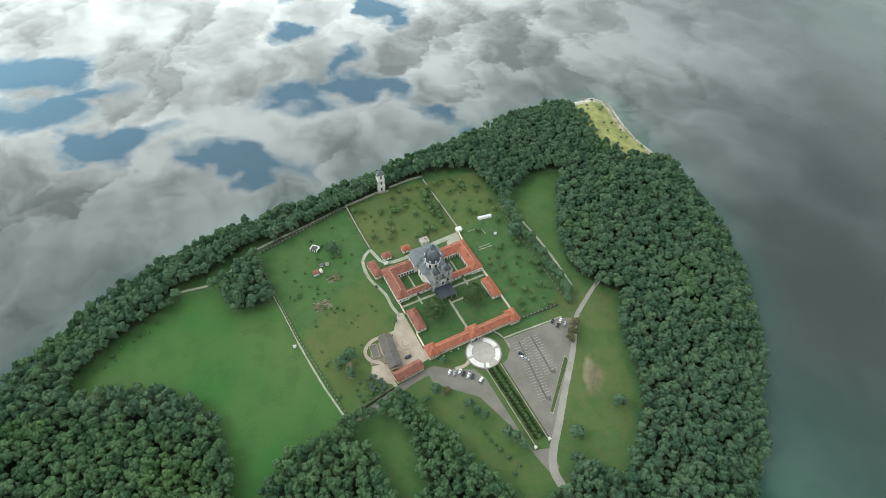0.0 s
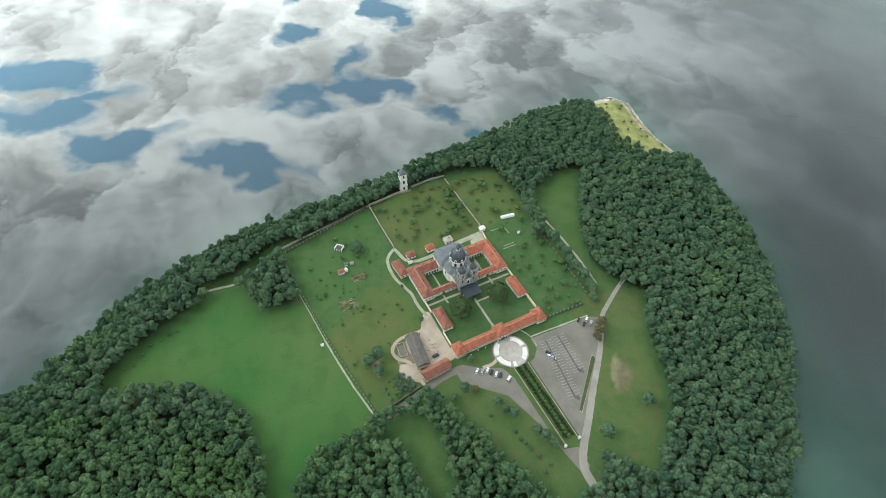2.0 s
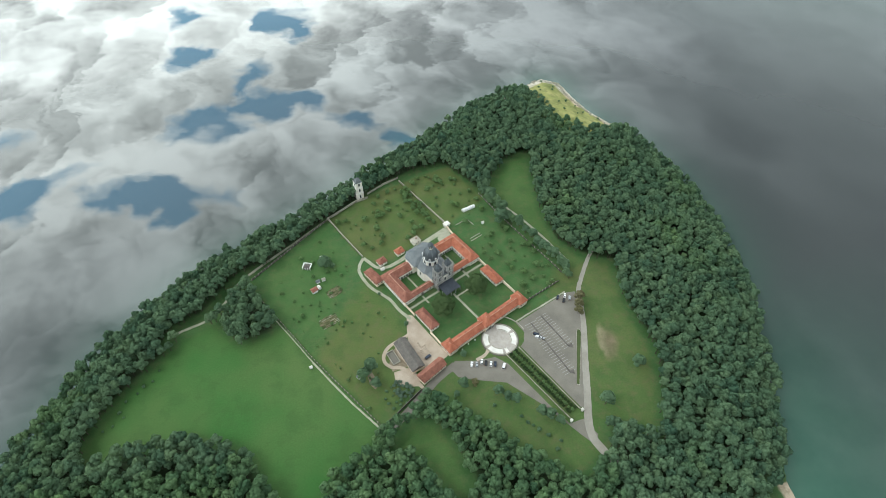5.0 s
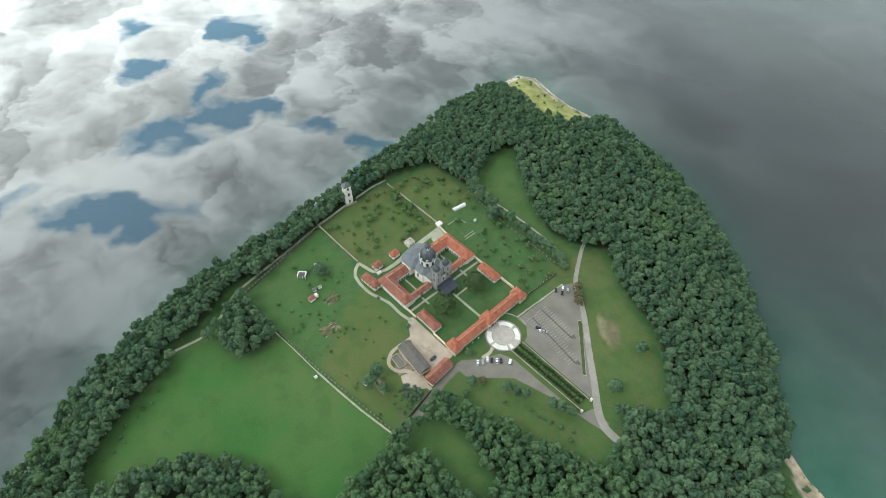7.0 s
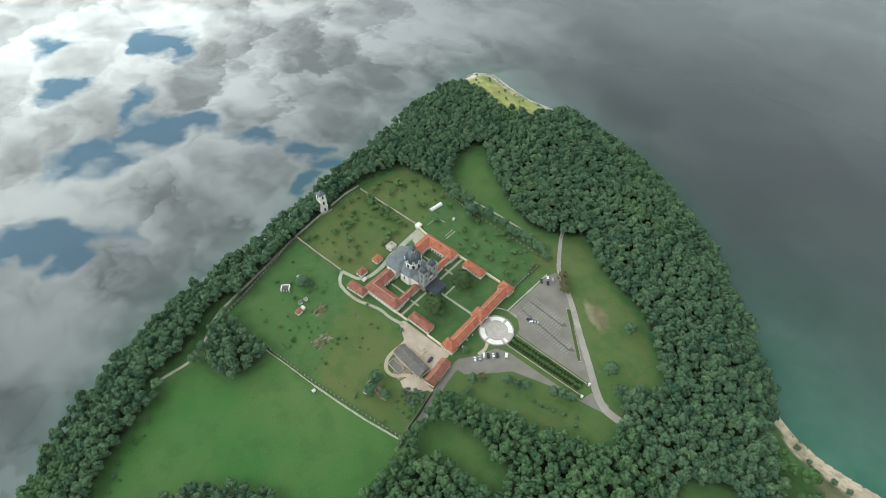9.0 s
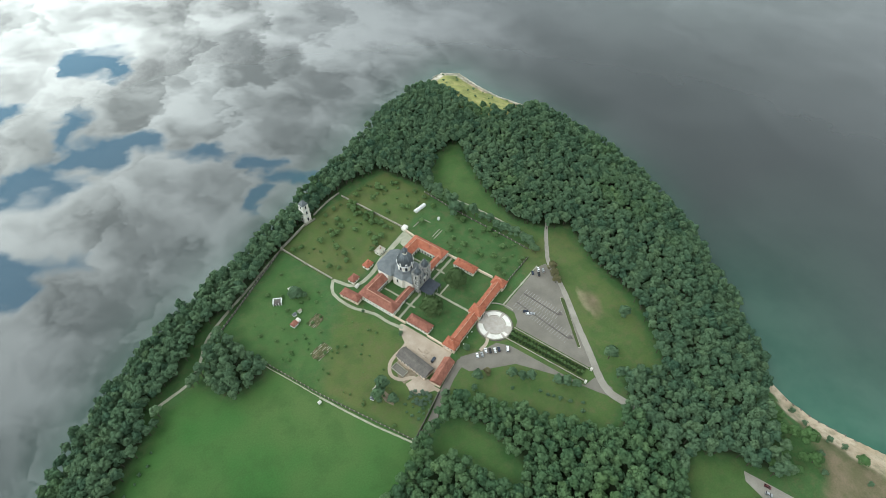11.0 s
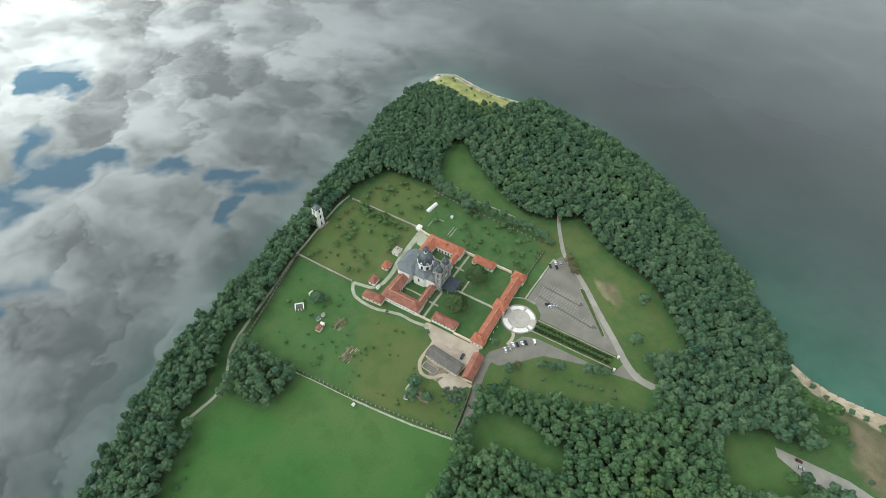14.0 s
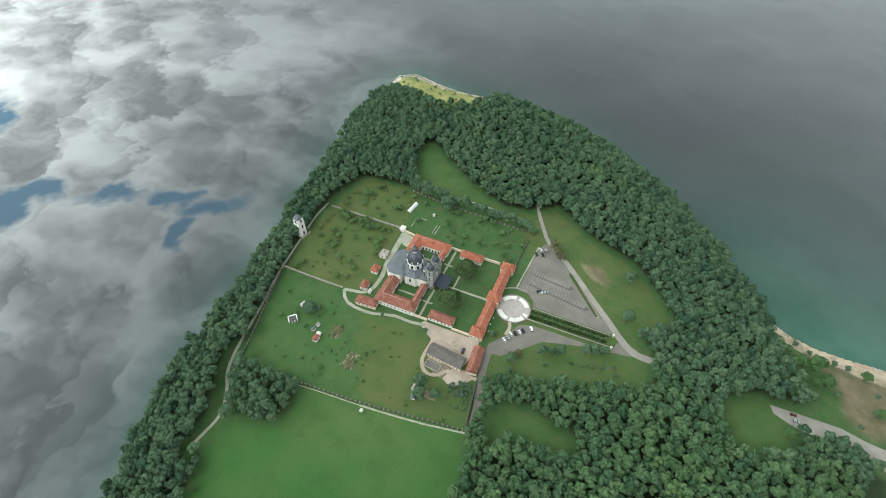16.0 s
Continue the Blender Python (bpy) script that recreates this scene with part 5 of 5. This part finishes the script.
planted(ORCHARD_N, 40, (0.22, 0.78), (3, 4), M_LEAF_PALE, "fruit_tree", "small pale green fruit tree in the orchard grass", "fruit tree", "orchard trees", 4.2)
planted(ORCHARD_NE, 28, (0.22, 0.78), (3, 4), M_LEAF_PALE, "fruit_tree", "small pale green fruit tree in the orchard grass", "fruit tree", "orchard trees", 4.2)
planted(ORCHARD_E, 30, (0.22, 0.82), (3, 4), M_LEAF_PALE, "fruit_tree", "small pale green fruit tree in the orchard grass", "fruit tree", "orchard trees", 4.5)
planted(GARDEN_W, 34, (0.12, 0.42), (3, 4), M_LEAF_PALE, "bush", "small green bush in the garden grass", "bush", "garden bushes", 5.0)
planted([(-12, 372), (4, 348), (14, 345), (4, 378), (-8, 394)], 16, (0.5, 0.8), (3, 4), M_LEAF_PALE, "fruit_tree", "bushy pale green fruit tree in the orchard", "fruit tree", "orchard trees", 3.0)
planted([(-46, 185), (-35, 172), (-27, 179), (-30, 189), (-40, 193)], 18, (0.26, 0.48), (3, 4), M_THICKET, "bush", "grey-green bush in the thicket behind the stable", "bush", "thicket bushes", 2.4, (0.5, 0.8), 0.8)
planted([(152, 530), (158, 508), (167, 468), (178, 460), (176, 490), (168, 524)], 24, (0.4, 0.8), (3, 4), M_LEAF, "bush", "green bush along the headland wood", "bush", "headland bushes", 3.6)
planted(TIP, 24, (0.22, 0.46), (3, 4), M_LEAF, "bush", "low dark bush on the sunlit headland", "bush", "headland bushes", 5.0)
planted([(198, 66), (186, 58), (172, 36), (160, 18), (150, -8), (196, -20), (205, 20)], 11, (0.35, 0.75), (1, 3), M_LEAF, "bush", "green bush behind the sandy beach", "bush", "beach bushes", 6.0)
planted([(-240, 182), (-226, 208), (-200, 240), (-190, 246), (-205, 222), (-222, 190)], 9, (0.2, 0.34), (3, 4), M_LEAF, "bush", "small dark bush on the meadow's edge", "bush", "meadow bushes", 5.0)
planted([(-48, 190), (-30, 182), (-30, 170), (-44, 166), (-52, 176)], 22, (0.14, 0.34), (3, 4), M_LEAF, "bush", "rough green bush in the overgrown plot behind the barn", "bush", "plot bushes", 3.4)
planted([(-118, 262), (-92, 224), (-66, 184), (-50, 200), (-46, 222), (-66, 250), (-86, 280)], 26, (0.10, 0.30), (3, 4), M_LEAF_BRIGHT, "bush", "tiny green bush in the rough garden grass", "bush", "garden bushes", 4.0)
for k in range(34):
    f = k / 33
    line = smooth_line([(65, 368), (71, 351), (83, 328), (91, 312), (98, 298), (105, 284), (110, 270), (112, 256)], 1.0)
    p = line[int(f * (len(line) - 1))]
    tree(p.x + random.uniform(-2.4, 2.4), p.y + random.uniform(-2, 2), random.uniform(0.65, 1.2), random.uniform(0.85, 1.1), random.choice((0, 1, 2)), M_LEAF, label="dark broadleaved tree along the orchard fence", group="fence trees", low=2.6)
tree(-84, 306.5, 0.80, 0.85, 5, M_LEAF, label="dense blue-green tree in the garden", low=1.4)
tree(72, 331, 1.65, 0.95, 1, label="large drooping tree beside the orchard fence", low=1.6)
for x, y, s, lab in ((133.2, 171.5, 1.25, "solitary dark tree in the meadow"), (99.5, 147.5, 1.35, "dark round tree beside the access road"), (-77.5, 303, 0.55, "small tree beside a larger one"),
                     (109, 229, 0.95, "sparse brownish tree beside the parking lot"), (107, 223, 0.9, "sparse brownish tree beside the parking lot"), (112.5, 236, 1.0, "sparse brownish tree beside the parking lot"),
                     (6, 178, 1.0, "dark tree at the forecourt's edge"), (11, 201.5, 0.7, "small tree before the gatehouse"), (-20, 176.5, 0.8, "tree beside the lane"), (14, 178, 0.72, "reddish small tree at the forecourt's edge"),
                     (29, 168.5, 0.95, "dark tree at the forecourt's edge"), (34, 163.5, 0.85, "tree at the forecourt's edge"), (39.5, 160, 0.95, "tree at the forecourt's edge"), (54, 148.5, 1.0, "tree at the forecourt's edge"),
                     (59, 145.5, 1.0, "tree at the forecourt's edge"), (64, 140.5, 0.85, "tree at the forecourt's edge"), (0, 172, 0.6, "tree at the forecourt's edge"),
                     (-56.5, 202, 1.35, "tree among the sheds"), (-62, 196, 1.2, "tree among the sheds"), (-54, 189, 1.0, "bush among the sheds"), (-26, 236, 0.5, "bush beside the drive"), (-43, 268, 0.35, "bush beside the drive")):
    tree(x, y, s, 0.95, random.choice((0, 1, 2)), M_LEAF_BROWN if "sparse" in lab or "reddish" in lab else M_LEAF, label=lab, low=2.2)
for x, y, s in ((175, 38, 1.5), (170, 45, 1.1), (163, 51, 1.2), (167, 26, 1.15), (162, 31, 0.8), (194, 11, 1.0), (111, 24, 1.1), (172, -8, 1.0), (145, 31, 1.25), (141, 37, 1.1), (150, 38, 1.1), (158, 42, 1.0), (172, 58, 0.9), (152, 27, 0.8)):
    tree(x, y, s, 0.85, random.choice((0, 1)), M_LEAF_BRIGHT, label="bright green young tree near the beach", group="beach trees", low=1.8)
for x, y, s in ((43, 144, 0.36), (49, 138, 0.42), (54, 133, 0.4), (40, 149, 0.34), (57, 123, 0.4), (46, 141.5, 0.3), (61, 128, 0.34), (24, 160, 0.36)):
    tree(x, y, s, 0.85, 3, M_LEAF, "bush", "small bush on the grass strip", "bush", "strip bushes", 1.2)
for x, y in ((17, 211), (11.5, 207), (22.5, 213.5)):
    t = thing("bollard", pose(x, y, 0), "small white lawn bollard", "bollard", "lawn bollards")
    part("stem", turned(bmesh.new(), [(0.3, -0.1), (0.3, 0.9), (0.45, 1.0), (0.45, 1.25), (0.1, 1.4)], 10), M_WHITE, t)
d = Vector((30.5, -56.5)).normalized()
nrm = Vector((-d.y, d.x))
for k in range(22):
    for s in (2.6, 5.2, 7.8):
        p = Vector((42.8, 197)) + d * (2 + k * 2.72) + nrm * s + Vector((random.uniform(-0.3, 0.3), random.uniform(-0.3, 0.3)))
        tree(p.x, p.y, random.uniform(0.26, 0.36), random.uniform(0.7, 1.0), random.choice((3, 4)), M_HEDGE if s != 5.2 else M_LEAF_PALE, "shrub", "clipped dark shrub in the walled avenue", "shrub", "avenue shrubs", 0.8)


# ---- cars ----
def car(x, y, turn, colour, label, van=False):
    t = thing("van" if van else "car", pose(x, y, 0.1, 0, 0, turn), label, "van" if van else "car", "parked cars")
    ln, wd = (5.2, 2.0) if van else (4.4, 1.8)
    top = 2.1 if van else 1.45
    body = solid(bmesh.new(), [(sx * ln / 2 * k, sy * wd / 2, z) for z, k in ((0.3, 0.97), (0.62, 1.0), (0.95, 0.97)) for sx in (-1, 1) for sy in (-1, 1)],
                 [(0, 1, 3, 2)[::-1]] + [(a + 0, a + 2, a + 6, a + 4) for a in (0, 4)] + [(a + 3, a + 1, a + 5, a + 7) for a in (0, 4)] + [(a + 1, a + 0, a + 4, a + 5) for a in (0, 4)] + [(a + 2, a + 3, a + 7, a + 6) for a in (0, 4)] + [(8, 10, 11, 9)])
    b = part("body", body, colour, t)
    x0, x1 = (-ln * 0.49, ln * 0.36) if van else (-ln * 0.42, ln * 0.24)
    part("cabin", solid(bmesh.new(), [(x0, -wd * 0.46, 0.95), (x1, -wd * 0.46, 0.95), (x1, wd * 0.46, 0.95), (x0, wd * 0.46, 0.95), (x0 + 0.35, -wd * 0.40, top - 0.08), (x1 - 0.75, -wd * 0.40, top - 0.08), (x1 - 0.75, wd * 0.40, top - 0.08), (x0 + 0.35, wd * 0.40, top - 0.08)],
                        [(0, 1, 5, 4), (1, 2, 6, 5), (2, 3, 7, 6), (3, 0, 4, 7), (4, 5, 6, 7)]), M_GLASS, b, "tinted windows")
    part("roof_panel", boxed(x0 + 0.32, x1 - 0.72, -wd * 0.41, wd * 0.41, top - 0.08, top), colour, b)
    wheel = data("wheel", turned(bmesh.new(), [(0.33, -0.11), (0.33, 0.11)], 12), M_TYRE)
    for sx in (-1, 1):
        for sy in (-1, 1):
            part_of("wheel", wheel, t, pose(sx * ln * 0.31, sy * (wd / 2 - 0.08), 0.33, 90, 0, 0))
        part("headlight" if sx > 0 else "tail_light", box(boxed(sx * ln / 2 - 0.05, sx * ln / 2 + 0.03, -wd * 0.42, -wd * 0.25, 0.65, 0.82), sx * ln / 2 - 0.05, sx * ln / 2 + 0.03, wd * 0.25, wd * 0.42, 0.65, 0.82), M_WHITE if sx > 0 else M_TILE_NEW, t)


C_WHITE, C_SILVER = plain("white_car_paint", (0.72, 0.72, 0.72), (0.8, 0.8, 0.8), 0.25, 0.6), plain("silver_car_paint", (0.38, 0.39, 0.4), (0.46, 0.47, 0.48), 0.3, 0.6, 0.5)
C_DARK, C_BLACK = plain("dark_blue_car_paint", (0.02, 0.03, 0.05), (0.035, 0.045, 0.07), 0.25, 0.6), plain("black_car_paint", (0.012, 0.012, 0.013), (0.022, 0.022, 0.024), 0.25, 0.6)
C_RED = plain("dark_red_car_paint", (0.07, 0.015, 0.014), (0.10, 0.02, 0.02), 0.3, 0.6)
for x, y, a, c, lab, van in ((15.6, 193.8, 70, C_WHITE, "white car parked on the forecourt", False), (19.2, 193.0, 75, C_SILVER, "silver car parked on the forecourt", False),
                             (23.2, 194.6, 70, C_WHITE, "white car parked on the forecourt", False), (26.0, 193.0, 70, C_BLACK, "black car parked on the forecourt", False), (29.4, 191.6, 72, C_WHITE, "white car parked on the forecourt", False),
                             (32.4, 191.0, 72, C_DARK, "dark blue car parked on the forecourt", False), (38.2, 188.2, 60, C_WHITE, "white van parked on the forecourt", True),
                             (70.0, 207.6, -30, C_WHITE, "white car in a parking stall", False), (69.2, 210.4, -28, C_DARK, "dark car in a parking stall", False), (72.4, 206.4, -30, C_SILVER, "silver car in a parking stall", False),
                             (102.5, 241.0, 65, C_WHITE, "white car at the top of the parking lot", False), (105.5, 238.0, 65, C_SILVER, "silver car at the top of the parking lot", False), (96.2, 240.2, 65, C_DARK, "dark car at the top of the parking lot", False),
                             (100.0, 236.5, 65, C_BLACK, "black car at the top of the parking lot", False), (128.5, 29.0, -60, C_RED, "dark red car on the road by the wood", False), (125.5, 25.5, -60, C_SILVER, "silver car on the road by the wood", False), (-14.5, 205.5, 32, C_DARK, "dark van beside the stable", True)):
    car(x, y, a, c, lab, van)


# ---- garden things ----
def shed(name, x, y, turn, w, d, hgt, roof, label):
    t = thing(name, pose(x, y, 0, 0, 0, turn), label, "shed")
    part("wall", boxed(-w / 2, w / 2, -d / 2, d / 2, -0.2, hgt), M_WHITE, t)
    part("roof", hip(bmesh.new(), -w / 2, w / 2, -d / 2, d / 2, hgt, 1.1, 0.3, 0.15, gable=True), roof, t)


def pavilion(x, y, turn, w, d, hgt):
    """A roofless white frame: posts, beams on three sides and a dark floor."""
    t = thing("pavilion", pose(x, y, 0, 0, 0, turn), "open white garden frame over a dark floor", "pavilion")
    part("floor", boxed(-w / 2 + 0.3, w / 2 - 0.3, -d / 2 + 0.3, d / 2 - 0.3, -0.1, 0.3), M_PLANK, t)
    for px in (-w / 2, -w / 6, w / 6, w / 2):
        for py in (-d / 2, d / 2):
            part("post", boxed(px - 0.22, px + 0.22, py - 0.22, py + 0.22, -0.2, hgt), M_WHITE, t)
    for x0, x1, y0, y1 in ((-w / 2, w / 2, d / 2 - 0.35, d / 2 + 0.35), (-w / 2 - 0.35, -w / 2 + 0.35, -d / 2, d / 2), (w / 2 - 0.35, w / 2 + 0.35, -d / 2, d / 2)):
        part("beam", boxed(x0, x1, y0, y1, hgt, hgt + 0.35), M_WHITE, t)
    part("awning", hip(bmesh.new(), -w / 2 + 0.6, w / 2 - 0.6, -d / 2 + 0.4, d / 2 - 0.5, hgt - 0.3, 0.6, 0.0, 0.1), M_PLANK, t, "dark awning")


pavilion(-98.5, 307.0, -18, 6.2, 5.2, 2.4)
shed("garden_shed", -93.5, 281.0, 30, 4.6, 4.0, 2.4, M_TILE_OLD, "small garden shed with a faded red roof")
shed("lean_to", -89.6, 283.2, 30, 2.0, 2.6, 2.2, M_BENCH, "small white lean-to beside the shed")
shed("tool_shed", -90.5, 289.5, 20, 2.8, 2.2, 1.9, M_SLATE, "small grey tool shed in the garden")
shed("tool_shed", -86.0, 291.0, 20, 2.6, 2.0, 1.8, M_STONE, "small pale tool shed in the garden")
shed("tool_shed", -85.5, 314.5, 10, 3.6, 2.4, 2.2, M_BENCH, "small white shed behind the dark tree")
shed("store_shed", -60.5, 203.5, 25, 4.0, 2.4, 2.2, M_STONE, "white store shed among trees")
shed("store_shed", -65.0, 198.5, 40, 3.4, 2.6, 2.2, M_SLATE, "small grey store shed among trees")
shed("store_shed", -22.0, 202.0, 30, 3.0, 2.4, 2.2, M_BENCH, "small white store shed in the yard")
shed("field_box", -98.5, 212.0, 20, 1.8, 1.6, 1.4, M_BENCH, "small white box in the meadow")
shed("cold_frame_shed", 56.5, 331.0, 20, 1.8, 1.6, 2.0, M_BENCH, "tiny white garden hut")
shed("garden_box", -37.5, 293.5, 30, 3.2, 2.0, 1.6, M_BENCH, "small white garden box beside the path")


def greenhouse():
    t = thing("greenhouse", pose(48.0, 351.5, 0, 0, 0, 20), "white film greenhouse tunnel", "greenhouse")
    vs, n = [], 9
    for x in (-6.5, 6.5):
        vs += [(x, 1.9 * math.cos(math.pi * i / (n - 1)), 2.3 * math.sin(math.pi * i / (n - 1)) + 0.05) for i in range(n)]
    part("film", solid(bmesh.new(), vs, [(i, i + 1, n + i + 1, n + i) for i in range(n - 1)] + [tuple(range(n))[::-1], tuple(range(n, 2 * n))]), M_WHITE, t)
    hoop = bmesh.new()
    for i in range(n - 1):
        a0, a1 = math.pi * i / (n - 1), math.pi * (i + 1) / (n - 1)
        solid(hoop, [(sx, r * math.cos(a), r * 1.2 * math.sin(a) + 0.05) for a in (a0, a1) for r in (1.92, 2.0) for sx in (-0.06, 0.06)],
              [(2, 3, 7, 6), (0, 2, 6, 4), (1, 5, 7, 3)])
    me = data("hoop", hoop, M_STEEL)
    for x in range(-6, 7, 2):
        part_of("hoop", me, t, pose(x, 0, 0))


greenhouse()


def bed(x, y, turn, w, d, rows, label):
    """Dug soil with uneven, broken rows of plants."""
    t = thing("vegetable_bed", pose(x, y, 0, 0, 0, turn), label, "garden bed", "vegetable beds")
    r = random.Random(int(x))
    rim = [(math.cos(a) * w / 2 * r.uniform(0.85, 1.1), math.sin(a) * d / 2 * r.uniform(0.85, 1.15)) for a in [i * math.pi / 8 for i in range(16)]]
    part("soil", prism(bmesh.new(), rim, -0.2, 0.08), M_BED, t)
    for i in range(rows):
        x0 = -w / 2 + r.uniform(0, 1.5)
        while x0 < w / 2 - 1.5:
            x1 = min(x0 + r.uniform(1.2, 4.0), w / 2)
            yy = -d / 2 + d * (i + 0.5) / rows + r.uniform(-0.15, 0.15)
            part("row", solid(bmesh.new(), [(x0, yy - 0.3, 0.05), (x1, yy - 0.3, 0.05), (x1, yy + 0.3, 0.05), (x0, yy + 0.3, 0.05), (x0 + 0.2, yy, 0.45), (x1 - 0.2, yy, 0.4)],
                              [(0, 1, 5, 4), (2, 3, 4, 5), (1, 2, 5), (3, 0, 4)]), r.choice((M_PATH, M_GRASS, M_SOIL)), t)
            x0 = x1 + r.uniform(0.3, 1.6)


M_BED = plain("garden_soil", (0.085, 0.095, 0.045), (0.15, 0.135, 0.075), 0.95, 0.1, scale=0.3, fine=1.2)
bed(-78, 277.5, 30, 13, 9, 7, "dug vegetable bed with green rows")
bed(-84, 250, 25, 15, 10, 7, "dug vegetable bed with sparse rows")
for x, y, a, ln in ((38, 335.8, 26, 12.6), (46, 334.8, -59, 8.7), (47.2, 314.8, 27, 12.5), (46.6, 317.4, 27, 11)):
    t = thing("bed_border", pose(x, y, 0, 0, 0, a), "pale timber garden bed border", "border", "bed borders")
    part("plank", boxed(-ln / 2, ln / 2, -0.28, 0.28, -0.1, 0.35), M_STONE, t)


def rubble():
    t = thing("rubble_heap", pose(-17, 212, 0.05, 0, 0, 0), "heap of stones and building rubble in the yard", "rubble", kind="stuff")
    rng = random.Random(3)
    bm = bmesh.new()
    for _ in range(70):
        x, y, s = rng.gauss(0, 3.2), rng.gauss(0, 4.5), rng.uniform(0.25, 0.8)
        g = bmesh.ops.create_icosphere(bm, subdivisions=1, radius=s, matrix=pose(x * 0.8 - y * 0.45, y * 0.8, s * 0.3) @ Matrix.Diagonal((1, rng.uniform(0.6, 1.2), 0.7, 1)))
        for v in g["verts"]:
            v.co += Vector((rng.uniform(-0.15, 0.15), rng.uniform(-0.15, 0.15), rng.uniform(-0.1, 0.1)))
    part("stones", bm, M_GRAVEL, t)


rubble()
for m in ((72.3, 139.8), (82.3, 145.8)):
    t = thing("gate_pier", pose(*m, 0, 0, 0, TURN), "white stone gate pier at the avenue's end", "gate pier", "avenue piers")
    part("shaft", boxed(-0.7, 0.7, -0.7, 0.7, -0.2, 2.4), M_BENCH, t)
    part("cap", turned(bmesh.new(), [(1.25, 2.4), (1.25, 2.6), (0.15, 3.1)], 4, 0, 0, radians(45)), M_BENCH, t)

rng = random.Random(5)
line = smooth_line([(199.5, 65), (202.6, 55), (206, 43), (211.2, 33), (216.5, 22)], 5.2)
for q in line:
    t = thing("boulder", pose(q.x - 0.4, q.y, WATER + 0.1, 0, 0, rng.uniform(0, 90)), "dark boulder at the water's edge", "boulder", "shore boulders")
    bm = bmesh.new()
    bmesh.ops.create_icosphere(bm, subdivisions=2, radius=0.75)
    for v in bm.verts:
        v.co = Vector((v.co.x * 1.1, v.co.y * 0.8, v.co.z * 0.75)) * (1 + 0.25 * noise.noise(v.co * 1.7 + Vector((q.x, q.y, 0))))
    part("stone", bm, M_PLANK, t)


def headland_rocks():
    """Pale rocks and driftwood along the headland's shore."""
    rng = random.Random(9)
    t = thing("shore_rocks", Matrix(), "pale rocks scattered along the headland shore", "rocks", kind="stuff")
    bm = bmesh.new()
    line = smooth_line([(172, 562), (186, 564), (203, 553), (209, 526), (220, 494), (234, 464)], 0.55)
    for q in line:
        for _ in range(2):
            x, y = q.x - abs(rng.gauss(0, 2.6)) * 0.8, q.y - rng.gauss(0.6, 1.4)
            s = rng.uniform(0.25, 0.75)
            z = ground(x, y)
            if z < WATER - 0.5:
                continue
            bmesh.ops.create_icosphere(bm, subdivisions=1, radius=s, matrix=pose(x, y, z + s * 0.2, rng.uniform(0, 60), rng.uniform(0, 60), 0) @ Matrix.Diagonal((1.2, rng.uniform(0.5, 1.0), 0.6, 1)))
    part("rocks", bm, M_STONE, t)


headland_rocks()
